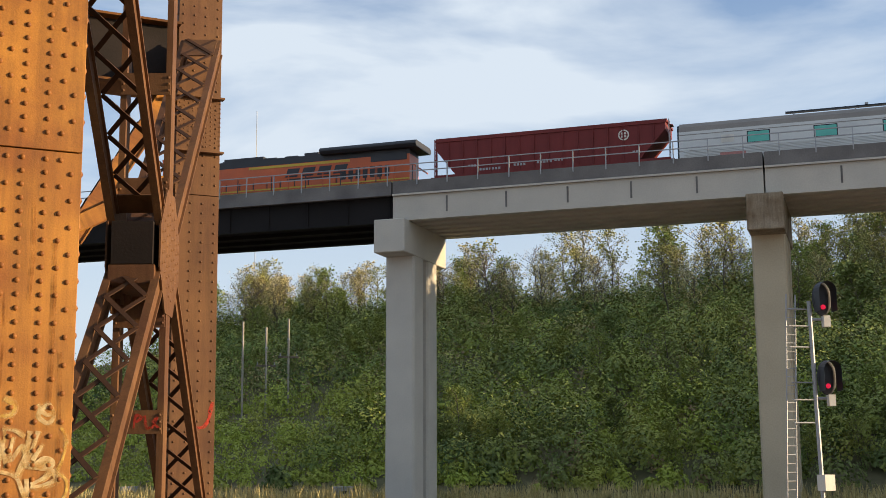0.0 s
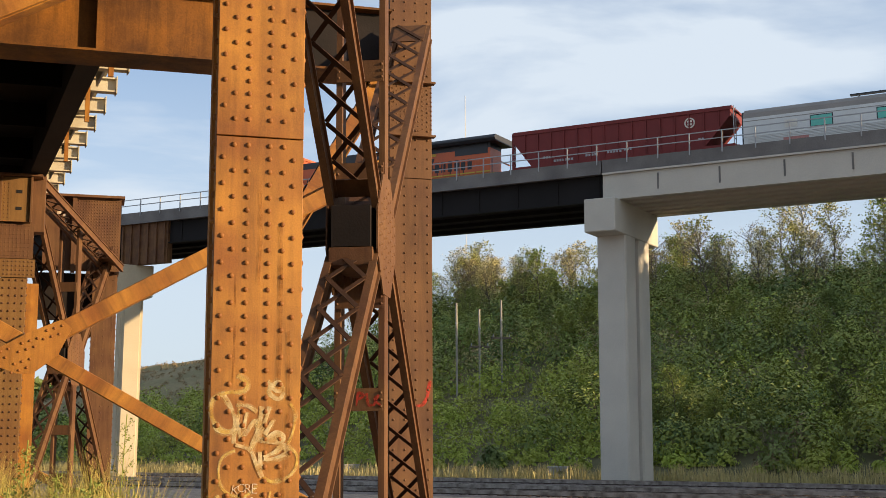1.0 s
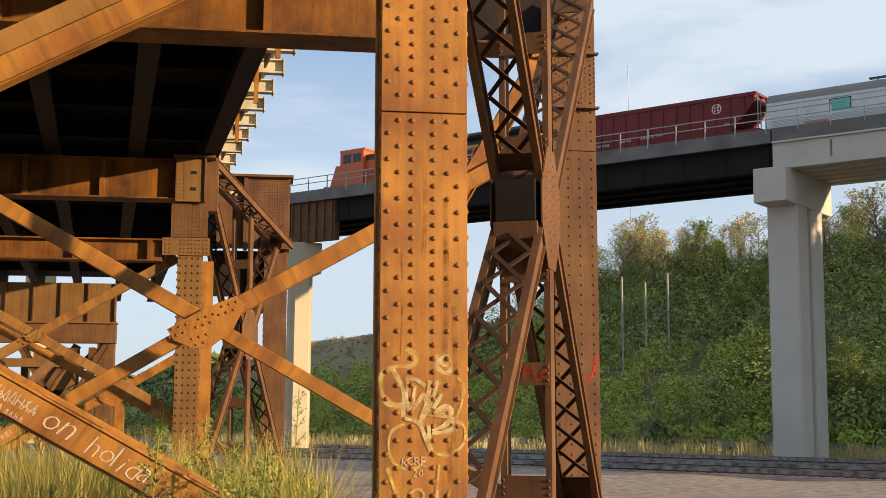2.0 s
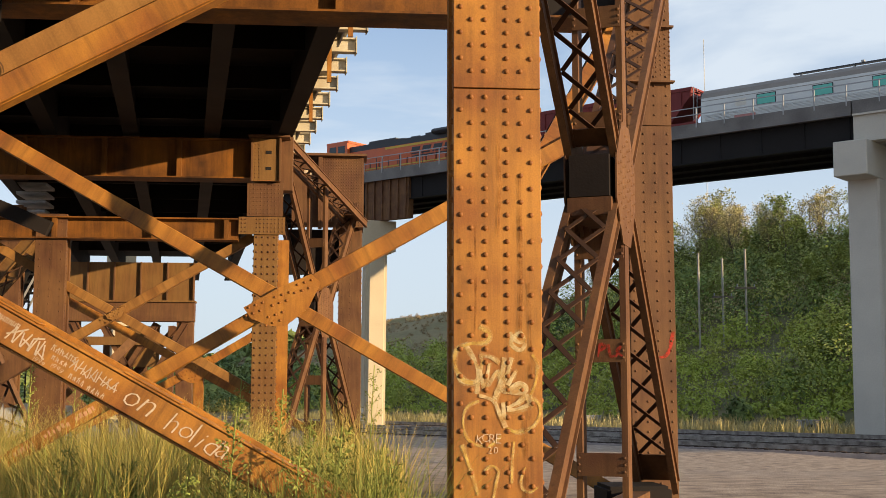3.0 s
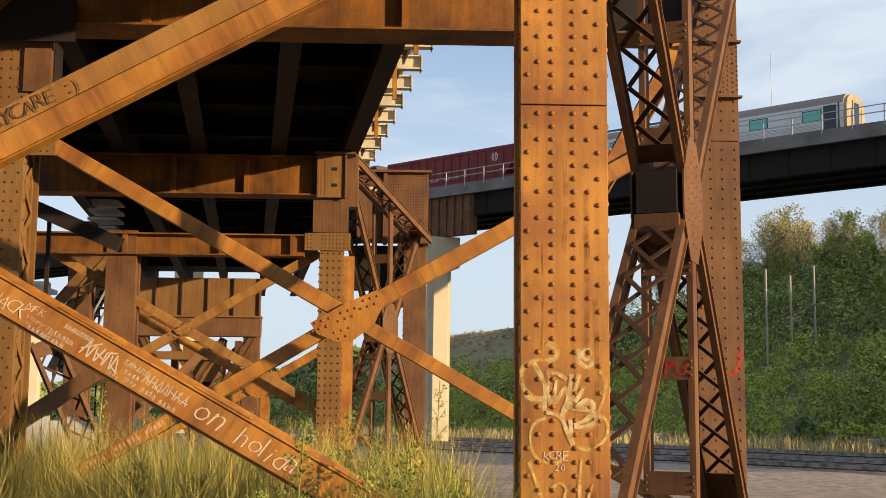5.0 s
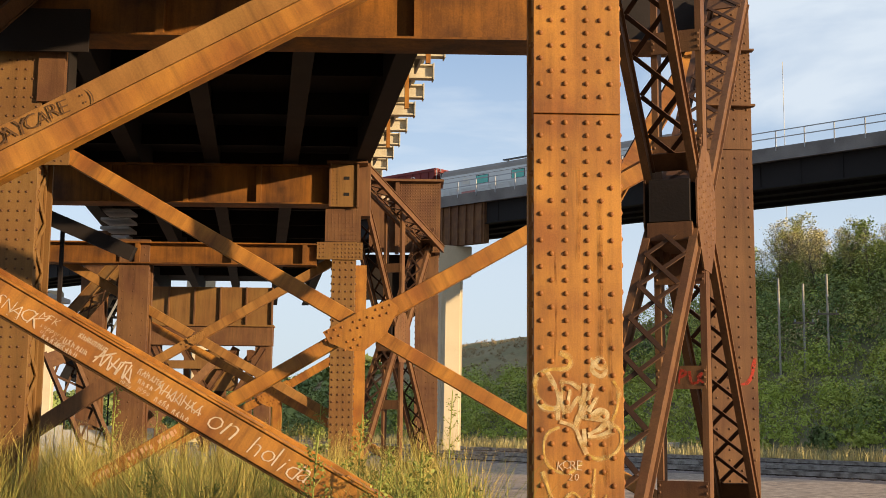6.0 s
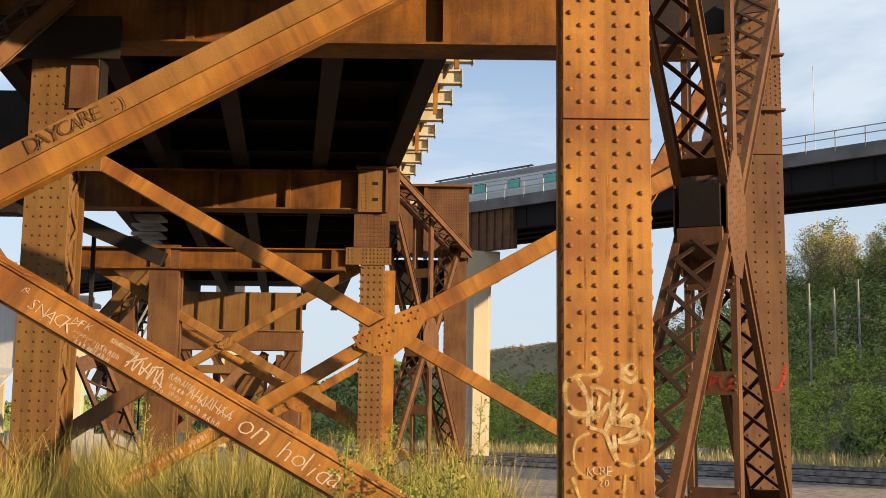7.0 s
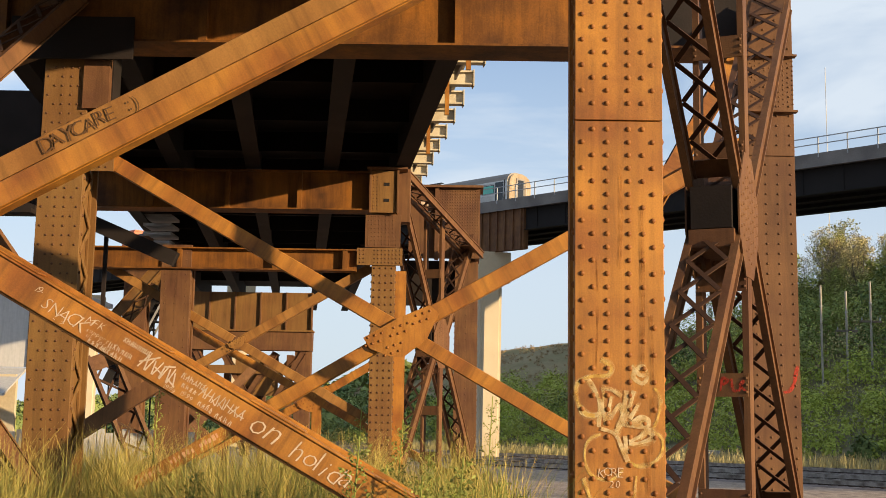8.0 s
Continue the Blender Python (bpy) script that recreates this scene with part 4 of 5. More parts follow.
def deck():
    d = thing("viaduct_deck", "black underside of a steel railway deck", "deck", kind="structure")
    m = lambda x, y, z: Vector((x - 0.127 * (y - 19), y, z))

    def run(bm, x0, x1, y0, y1, z0, z1):
        vs = [bm.verts.new(m(x, y, z)) for z in (z0, z1) for y in (y0, y1) for x in (x0, x1)]
        for f in ((0, 2, 3, 1), (4, 5, 7, 6), (0, 1, 5, 4), (1, 3, 7, 5), (3, 2, 6, 7), (2, 0, 4, 6)):
            bm.faces.new([vs[i] for i in f])
        return bm
    # the deck runs on unseen over the camera, extended to cut sky light
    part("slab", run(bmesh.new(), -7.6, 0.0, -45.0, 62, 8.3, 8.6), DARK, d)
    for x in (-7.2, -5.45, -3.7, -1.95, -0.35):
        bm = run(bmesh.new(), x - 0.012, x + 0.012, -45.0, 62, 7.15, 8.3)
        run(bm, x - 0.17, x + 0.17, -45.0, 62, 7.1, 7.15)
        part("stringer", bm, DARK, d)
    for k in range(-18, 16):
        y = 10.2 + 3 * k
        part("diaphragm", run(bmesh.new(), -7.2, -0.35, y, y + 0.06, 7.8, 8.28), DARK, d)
    # walkway brackets along the sunlit edge
    w = thing("walkway", "cream steel walkway brackets projecting from the deck edge", "walkway", kind="structure")
    for k in range(20):
        y = 17.2 + 1.45 * k
        bm = run(bmesh.new(), -0.33, 0.68, y, y + 0.03, 8.02, 8.24)
        run(bm, -0.33, 0.68, y - 0.08, y + 0.11, 8.24, 8.27)
        run(bm, -0.33, 0.68, y - 0.08, y + 0.11, 7.99, 8.02)
        run(bm, 0.68, 0.7, y - 0.1, y + 0.13, 7.96, 8.29)
        part("bracket", bm, WALKWAY, w)
        if k % 3 < 2:
            part("edge_plate", run(bmesh.new(), 0.3, 0.34, y + 0.12, y + 1.3, 8.05, 8.3), RAILSTEEL, w)
    part("walkway_plank", run(bmesh.new(), -0.1, 0.5, 13, 50, 8.3, 8.36), WALKWAY, w)
    for k, y in enumerate((19.6, 22.6, 26.0)):
        part("hanger", run(bmesh.new(), 0.1, 0.18, y, y + 0.06, 7.3, 8.3), ORANGE, w)
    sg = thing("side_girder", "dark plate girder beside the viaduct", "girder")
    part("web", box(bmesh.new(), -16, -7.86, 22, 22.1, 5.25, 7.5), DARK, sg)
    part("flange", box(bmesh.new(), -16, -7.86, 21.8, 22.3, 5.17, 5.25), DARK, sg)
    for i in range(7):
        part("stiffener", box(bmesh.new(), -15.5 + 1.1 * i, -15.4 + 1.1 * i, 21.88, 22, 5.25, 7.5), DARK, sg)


# ---- the far bridge, in its own frame: x along it, y back to the camera's side, z up ----
BR = pose(52.25, 52.25, 0, 0, -0.6, 135)  # on a slight grade


def bridge():
    d = thing("railway_bridge", "grey concrete and black steel railway bridge on tall piers", "bridge", kind="structure", at=BR)
    for s0, s1 in ((-70, -19.6), (-19.5, 5.05), (5.15, 29.1)):
        bm = box(bmesh.new(), s0, s1, -8.4, 0, 18.62, 19.5)
        part("slab_edge", bm, DARKCON, d)
        part("drip_lip", box(bmesh.new(), s0, s1, 0.0, 0.1, 18.5, 18.62), CONCRETE, d)
        for y in (-0.35, -1.75, -3.15, -4.55, -5.95, -7.35):
            bm = bmesh.new()
            box(bm, s0, s1, y - 0.45, y + 0.22, 18.0, 18.55)
            box(bm, s0, s1, y - 0.28, y + 0.1, 17.2, 18.0)
            box(bm, s0, s1, y - 0.5, y + 0.25, 16.83, 17.2)
            part("box_beam", bm, CONCRETE, d)
        part("fascia", box(bmesh.new(), s0, s1, -0.13, -0.09, 16.83, 18.5), CONCRETE, d)
        s = s0 + 3.9
        while s < s1 - 1:
            part("drain_mark", box(bmesh.new(), s, s + 0.12, -0.09, -0.06, 17.25, 18.3), DARKCON, d)
            s += 4.05
    part("slab_edge", box(bmesh.new(), 29.2, 170, -7.2, 0, 18.62, 19.5), DARKCON, d)
    part("drip_lip", box(bmesh.new(), 29.2, 170, 0.0, 0.08, 18.55, 18.66), DARKCON, d)
    for y in (-0.6, -2.9, -5.2, -7.5):
        bm = box(bmesh.new(), 29.3, 170, y - 0.02, y + 0.02, 16.85, 18.6)
        box(bm, 29.3, 170, y - 0.25, y + 0.25, 16.78, 16.85)
        part("plate_girder", bm, BLACKSTEEL, d)
    s = 29.5
    while s < 160:
        part("web_stiffener", box(bmesh.new(), s, s + 0.05, -0.58, -0.5, 16.86, 18.6), BLACKSTEEL, d)
        s += 3.0
    part("soffit", box(bmesh.new(), 29.3, 170, -7.4, -0.7, 17.1, 17.15), BLACKSTEEL, d)
    og = part("older_girder", box(bmesh.new(), 66.8, 71.8, -0.9, -0.3, 15.2, 18.6), BROWN, d, "brown riveted plate girder end")
    for i in range(6):
        part("stiffener", box(bmesh.new(), 67.0 + 0.9 * i, 67.1 + 0.9 * i, -0.3, -0.15, 15.2, 18.6), BROWN, og)
    # piers
    for s in (-19.5, 5.1, 29.05):
        pr = new("pier")
        pr.parent = d
        pr.matrix_local = pose(s, 0, 0)
        bm = box(bmesh.new(), -1.08, 1.08, -7.6, 0.75, 14.62, 16.83)
        bmesh.ops.bevel(bm, geom=bm.edges[:], offset=0.05, segments=1, affect="EDGES")
        part("pier_cap", bm, RUSTCON if s == 5.1 else CONCRETE, pr, "rust-stained concrete cap" if s == 5.1 else "")
        for y in (-2.2, -4.9):
            bm = box(bmesh.new(), -1.02, 1.02, y - 0.95, y + 0.95, -3.0, 14.62)
            ed = [e for e in bm.edges if abs(e.verts[0].co.z - e.verts[1].co.z) > 5]
            bmesh.ops.bevel(bm, geom=ed, offset=0.12, segments=1, affect="EDGES")
            # cream at s = 5.1 puts warm sunlight into the column's colour
            part("pier_column", bm, PALECON if s == 5.1 else CONCRETE, pr)
    for s in (71.4, 108.0, 140.0):
        pr = new("pier")
        pr.parent = d
        pr.matrix_local = pose(s, -1.2, 0, 0, 0, -33)
        bm = box(bmesh.new(), -1.55, 1.55, -1.45, 1.45, 12.6, 15.2)
        bmesh.ops.bevel(bm, geom=bm.edges[:], offset=0.05, segments=1, affect="EDGES")
        part("pier_cap", bm, PALECON, pr)
        for y in (0.0,):
            bm = box(bmesh.new(), -0.92, 0.92, y - 0.92, y + 0.92, -4, 12.6)
            ed = [e for e in bm.edges if abs(e.verts[0].co.z - e.verts[1].co.z) > 5]
            bmesh.ops.bevel(bm, geom=ed, offset=0.3, segments=3, affect="EDGES")
            col = part("pier_column", bm, PALECON, pr)
            if s == 71.4:
                part("paint_patch", box(bmesh.new(), -0.55, 0.55, 0.92, 0.93, -1.6, -0.55), OFFWHITE, col, "white paint patch")
                for k in range(3):
                    part("patch_mark", box(bmesh.new(), -0.4 + 0.3 * k, -0.25 + 0.3 * k, 0.93, 0.936, -1.35 + 0.1 * k, -0.95), LOCO_BLACK, col)
    # railing
    r = thing("bridge_railing", "galvanised two-rail steel railing along the bridge", "railing", at=BR)
    me = None
    s = -60.0
    while s < 160:
        if me is None:
            o = part("post", box(bmesh.new(), -0.035, 0.035, 0.0, 0.07, 19.2, 20.6), RAILSTEEL, r)
            me = o.data
        else:
            o = new("post", me)
            o.parent = r
        o.matrix_local = pose(s + 0.84, 0, 0)
        s += 2.11
    for z in (20.08, 20.56):
        part("rail", box(bmesh.new(), -60, 160, 0.0, 0.06, z, z + 0.06), RAILSTEEL, r)
        part("ballast", box(bmesh.new(), -70, 170, -7.0, -0.9, 19.1, 19.34), BALLAST, d)
    t = thing("bridge_track", "pair of steel rails on the bridge deck", "track", kind="structure", at=BR)
    for y in (-3.4, -4.85):
        part("rail", box(bmesh.new(), -70, 170, y - 0.04, y + 0.04, 19.34, 19.5), RUSTRAIL, t)


# ---- train ----
def wheels(parent, spots, y=-4.1):
    for s in spots:
        for yy in (y + 0.72, y - 0.72):
            bm = bmesh.new()
            bmesh.ops.create_cone(bm, cap_ends=True, segments=20, radius1=0.48, radius2=0.48, depth=0.13, matrix=pose(s, yy, 19.98, 90, 0, 0))
            part("wheel", bm, LOCO_BLACK, parent)


def locomotive():
    o = thing("locomotive", "orange and black diesel freight locomotive with yellow stripes", "locomotive")
    y0, y1 = -2.75, -5.45
    ymid = -4.1
    a, b = 28.4, 49.9
    part("frame_sill", box(bmesh.new(), a, b + 0.4, y1, y0, 19.95, 20.2), LOCO_BLACK, o)
    part("sill_stripe", box(bmesh.new(), a, b, y0, y0 + 0.02, 20.05, 20.18), LOCO_YELLOW, o)
    part("fuel_tank", box(bmesh.new(), 35, 42, -5.2, -3.0, 19.5, 19.95), LOCO_BLACK, o)
    hood = part("long_hood", box(bmesh.new(), a + 0.6, 45.9, -5.0, -3.2, 20.2, 22.2), LOCO_ORANGE, o)
    part("hood_top", box(bmesh.new(), a + 0.6, 45.9, -5.0, -3.2, 22.2, 22.7), LOCO_BLACK, o)
    part("hood_stripe", box(bmesh.new(), 33.5, 41.5, -3.2, -3.17, 21.98, 22.16), LOCO_YELLOW, o)
    part("lower_stripe", box(bmesh.new(), 29, 44, -3.2, -3.17, 20.4, 20.5), LOCO_YELLOW, o)
    bm = box(bmesh.new(), a - 0.1, a + 7.2, -5.7, -2.5, 22.55, 23.0)
    bmesh.ops.bevel(bm, geom=[e for e in bm.edges if abs(e.verts[0].co.x - e.verts[1].co.x) > 3], offset=0.18, segments=1, affect="EDGES")
    part("radiator_wing", bm, LOCO_BLACK, o)
    part("radiator_grille", box(bmesh.new(), a + 0.8, a + 3.5, -3.2, -3.16, 21.8, 22.55), LOCO_BLACK, o)
    for i in range(7):
        part("louvre", box(bmesh.new(), a + 2.1 + 0.55 * i, a + 2.45 + 0.55 * i, -3.2, -3.16, 20.7, 21.5), LOCO_BLACK, o)
    for i in range(5):
        part("roof_hatch", box(bmesh.new(), 36 + 1.7 * i, 37 + 1.7 * i, -4.8, -3.4, 22.7, 22.82), LOCO_BLACK, o)
    # lettering drawn as slanted dark blocks
    for i in range(4):
        bm = box(bmesh.new(), 0, 0.95, 0, 0.012, 0, 0.62)
        for v in bm.verts:
            v.co.x += -0.35 * v.co.z
        ob = part("letter_block", bm, LOCO_BLACK, o)
        ob.matrix_local = pose(36.9 - 1.25 * i + 0.7, -3.18, 21.2)
    part("name_swoosh", box(bmesh.new(), 32.8, 38.4, -3.19, -3.178, 20.98, 21.08), LOCO_BLACK, o)
    # doors, vents and piping along the hood
    for k in range(14):
        part("hood_door", box(bmesh.new(), 30.2 + 1.1 * k, 31.15 + 1.1 * k, -3.2, -3.165, 20.5, 20.95), LOCO_ORANGE, o)
        part("door_latch", box(bmesh.new(), 31.16 + 1.1 * k, 31.22 + 1.1 * k, -3.2, -3.15, 20.5, 21.0), LOCO_BLACK, o)
    part("exhaust_stack", box(bmesh.new(), 36.2, 37.3, -4.5, -3.7, 22.7, 23.02), LOCO_BLACK, o)
    part("dynamic_brake_box", box(bmesh.new(), 40.4, 43.6, -4.9, -3.3, 22.7, 22.95), LOCO_BLACK, o)
    part("cab_number_board", box(bmesh.new(), 48.5, 48.53, -4.9, -3.3, 22.95, 23.08), OFFWHITE, o)
    part("air_tank", box(bmesh.new(), 33.8, 40.8, -2.98, -2.8, 19.62, 19.9), LOCO_BLACK, o)
    cab = part("cab", box(bmesh.new(), 45.9, 48.5, -5.35, -2.85, 20.2, 23.1), LOCO_ORANGE, o)
    part("cab_roof", box(bmesh.new(), 45.8, 48.6, -5.3, -2.9, 23.1, 23.28), LOCO_ORANGE, cab)
    for s in (46.2, 47.3):
        part("cab_window", box(bmesh.new(), s, s + 0.85, -2.85, -2.83, 22.1, 22.85), DARKGLASS, cab)
    for y in (-3.9, -5.1):
        part("windshield", box(bmesh.new(), 48.5, 48.52, y, y + 0.9, 22.2, 22.9), DARKGLASS, cab)
    bm = box(bmesh.new(), 48.5, 50.1, -4.9, -3.3, 20.2, 22.1)
    for v in bm.verts:
        if v.co.x > 49.5 and v.co.z > 21:
            v.co.x -= 0.7
    part("nose", bm, LOCO_ORANGE, o)
    part("pilot", box(bmesh.new(), 49.95, 50.4, -5.3, -2.9, 19.5, 20.3), LOCO_BLACK, o)
    for i in range(13):
        s = a + 0.2 + 1.35 * i
        part("handrail_post", box(bmesh.new(), s, s + 0.05, y0 - 0.02, y0 + 0.03, 20.2, 21.25), LOCO_ORANGE if i % 2 else LOCO_BLACK, o)
    part("handrail", box(bmesh.new(), a, 45.9, y0 - 0.02, y0 + 0.03, 21.22, 21.28), LOCO_ORANGE, o)
    part("end_rail", box(bmesh.new(), a - 0.02, a + 0.03, -5.3, -2.8, 21.1, 21.2), LOCO_ORANGE, o)
    wheels(o, (30.2, 32.0, 33.8, 44.6, 46.4, 48.2))
    part("coupler", box(bmesh.new(), 27.6, a, -4.25, -3.95, 20.0, 20.25), LOCO_BLACK, o)
    return o


def hopper():
    o = thing("hopper_car", "oxide red covered hopper car with ribbed sides", "railway car")
    a, b = 10.9, 26.9
    bm = bmesh.new()
    prof = [(a + 0.3, 22.75), (a + 0.3, 22.2), (a + 2.1, 20.2), (b - 1.5, 20.2), (b - 0.1, 22.0), (b - 0.1, 22.75)]
    l = [bm.verts.new((s, -2.65, z)) for s, z in prof]
    r = [bm.verts.new((s, -5.55, z)) for s, z in prof]
    bm.faces.new(l)
    bm.faces.new(r[::-1])
    for i in range(6):
        bm.faces.new((l[i - 1], l[i], r[i], r[i - 1]))
    bmesh.ops.recalc_face_normals(bm, faces=bm.faces[:])
    part("body", bm, MAROON, o)
    part("roof", box(bmesh.new(), a + 0.2, b, -5.5, -2.7, 22.75, 22.88), MAROON, o)
    part("top_chord", box(bmesh.new(), a + 0.2, b, -2.66, -2.58, 22.6, 22.76), MAROON, o)
    for i in range(15):
        s = a + 1.0 + 1.0 * i
        z0 = 20.25 if a + 2.1 < s < b - 1.5 else (20.25 + max(a + 2.1 - s, s - b + 1.5) * 1.2)
        part("rib", box(bmesh.new(), s, s + 0.06, -2.65, -2.57, z0, 22.6), MAROON, o)
    part("side_sill", box(bmesh.new(), a, b, -2.75, -2.6, 20.1, 20.3), MAROON, o)
    part("underframe", box(bmesh.new(), a, b, -4.6, -3.6, 19.8, 20.2), MAROON, o)
    for i in range(3):
        bm = bmesh.new()
        bmesh.ops.create_cone(bm, cap_ends=True, segments=4, radius1=0.7, radius2=1.7, depth=0.9, matrix=pose(a + 4.2 + 3.8 * i, -4.1, 20.0, 0, 0, 45))
        part("hopper_chute", bm, MAROON, o)
    bm = bmesh.new()
    bmesh.ops.create_cone(bm, cap_ends=True, segments=28, radius1=0.36, radius2=0.36, depth=0.02, matrix=pose(13.9, -2.62, 22.0, 90, 0, 0))
    lg = part("round_emblem", bm, OFFWHITE, o, "round off-white emblem")
    bm = bmesh.new()
    bmesh.ops.create_cone(bm, cap_ends=True, segments=24, radius1=0.27, radius2=0.27, depth=0.02, matrix=pose(13.9, -2.61, 22.0, 90, 0, 0))
    part("emblem_centre", bm, MAROON, lg)
    for dx, dz in ((-0.1, -0.1), (0.1, -0.1), (-0.1, 0.1), (0.1, 0.1)):
        bm = bmesh.new()
        bmesh.ops.create_cone(bm, cap_ends=True, segments=10, radius1=0.08, radius2=0.08, depth=0.02, matrix=pose(13.9 + dx, -2.6, 22.0 + dz, 90, 0, 0))
        part("emblem_dot", bm, OFFWHITE, lg)
    for s, w, z in ((24.4, 0.7, 20.72), (23.6, 1.6, 20.42), (21.2, 0.9, 20.55), (19.6, 1.3, 20.6), (18.4, 0.7, 20.65), (13.2, 0.6, 20.75)):
        for k in range(int(w / 0.22)):
            part("stencil_bar", box(bmesh.new(), s - 0.22 * k, s - 0.22 * k + 0.15, -2.65, -2.642, z, z + 0.16), RAILSTEEL, o)
    for s in (a + 0.05, b + 0.05):
        for y in (-2.75, -3.25):
            part("ladder_rail", box(bmesh.new(), s, s + 0.05, y, y + 0.05, 20.1, 22.85), RAILSTEEL if s < 15 else MAROON, o)
        for i in range(7):
            part("rung", box(bmesh.new(), s, s + 0.04, -3.2, -2.75, 20.3 + 0.36 * i, 20.33 + 0.36 * i), MAROON, o)
        part("end_platform", box(bmesh.new(), s - 0.3, s + 0.3, -5.4, -2.7, 20.1, 20.2), MAROON, o)
    part("brake_wheel_stand", box(bmesh.new(), a - 0.15, a + 0.1, -3.4, -2.8, 22.45, 22.5), MAROON, o)
    part("corner_post", box(bmesh.new(), b - 0.1, b, -2.75, -2.65, 20.1, 22.7), MAROON, o)
    wheels(o, (a + 1.3, a + 3.0, b - 3.0, b - 1.3))
    part("coupler", box(bmesh.new(), a - 0.6, a, -4.25, -3.95, 20.0, 20.25), LOCO_BLACK, o)
    return o


def coach():
    o = thing("passenger_coach", "stainless steel passenger coach with teal windows and grey roof", "railway car")
    a, b = -17.0, 10.35
    part("upper_side", box(bmesh.new(), a, b, -5.55, -2.65, 20.6, 21.85), SILVER, o)
    bm = bmesh.new()
    prof = [(-2.65, 21.85), (-2.78, 22.2), (-3.1, 22.48), (-3.6, 22.62), (-4.6, 22.62), (-5.1, 22.48), (-5.42, 22.2), (-5.55, 21.85)]
    l = [bm.verts.new((a, y, z)) for y, z in prof]
    r = [bm.verts.new((b, y, z)) for y, z in prof]
    bm.faces.new(l)
    bm.faces.new(r[::-1])
    for i in range(8):
        bm.faces.new((l[i - 1], l[i], r[i], r[i - 1]))
    bmesh.ops.recalc_face_normals(bm, faces=bm.faces[:])
    part("roof", bm, ROOFGREY, o)
    part("lower_side", box(bmesh.new(), a, b, -5.53, -2.67, 19.75, 20.6), SILVER, o)
    for i in range(8):
        part("flute", box(bmesh.new(), a + 0.3, b - 0.3, -2.67, -2.63, 19.85 + 0.095 * i, 19.9 + 0.095 * i), SILVER, o)
    part("belt_rail", box(bmesh.new(), a, b, -2.65, -2.63, 20.6, 20.66), SILVER, o)
    part("letterboard", box(bmesh.new(), a, b, -2.65, -2.635, 21.62, 21.66), ROOFGREY, o)
    for k in range(6):
        s = 4.75 - 4.03 * k
        fr = part("window_frame", box(bmesh.new(), s - 0.06, s + 1.36, -2.65, -2.62, 20.78, 21.56), DARKGLASS, o)
        part("pane", box(bmesh.new(), s, s + 1.3, -2.62, -2.612, 20.84, 21.5), TEAL, fr)
    part("hatch_panel", box(bmesh.new(), 6.9, 7.7, -2.65, -2.635, 20.95, 21.45), OFFWHITE, o)
    part("sign_board", box(bmesh.new(), 6.2, 7.8, -2.63, -2.61, 20.05, 20.3), mat("faded_red_sign", (0.55, 0.25, 0.22), 0.6), o)
    part("roof_duct", box(bmesh.new(), -8, 3.75, -3.7, -3.4, 22.7, 22.8), DARKGLASS, o)
    for s in (-7.5, -4, -0.5, 3.2):
        part("duct_foot", box(bmesh.new(), s, s + 0.1, -3.65, -3.45, 22.5, 22.72), RAILSTEEL, o)
    part("roof_vent", box(bmesh.new(), -1.2, -1.0, -3.5, -3.3, 22.8, 22.92), RAILSTEEL, o)
    # rear vestibule: a rounded end wall with a doorway, side door and grab irons
    bm = bmesh.new()
    ends = [(-2.72, 19.75), (-2.72, 21.7), (-2.9, 22.15), (-3.3, 22.42), (-4.1, 22.52), (-4.9, 22.42), (-5.3, 22.15), (-5.48, 21.7), (-5.48, 19.75)]
    l, r = [bm.verts.new((a - 0.22, y, z)) for y, z in ends], [bm.verts.new((a - 0.002, y, z)) for y, z in ends]
    bm.faces.new(l)
    bm.faces.new(r[::-1])
    for i in range(9):
        bm.faces.new((l[i - 1], l[i], r[i], r[i - 1]))
    bmesh.ops.recalc_face_normals(bm, faces=bm.faces[:])
    wall = part("end_wall", bm, TANSTEEL_PALE, o, "cream painted end wall")
    part("door_frame", box(bmesh.new(), a - 0.28, a - 0.222, -4.62, -3.58, 19.9, 22.1), ROOFGREY, wall)
    part("end_door", box(bmesh.new(), a - 0.3, a - 0.282, -4.45, -3.75, 20.0, 21.95), DARKGLASS, wall)
    for y in (-3.45, -4.75):
        part("grab_iron", box(bmesh.new(), a - 0.36, a - 0.32, y - 0.03, y + 0.03, 20.1, 21.6), RAILSTEEL, wall)
    part("side_door", box(bmesh.new(), a + 0.5, a + 1.4, -2.65, -2.62, 19.9, 21.75), DARKGLASS, o)
    part("end_seam", box(bmesh.new(), a + 0.28, a + 0.36, -2.65, -2.6, 19.8, 21.9), LOCO_BLACK, o)
    part("front_end", box(bmesh.new(), b, b + 0.12, -5.4, -2.8, 19.8, 22.3), DARKGLASS, o)
    wheels(o, (a + 2, a + 4.4, b - 4.4, b - 2))
    return o


# ---- tracks and lineside ----
TR = pose(0, 0, -0.15, 0, 0, 126.87)  # x along the tracks, y to the camera's side


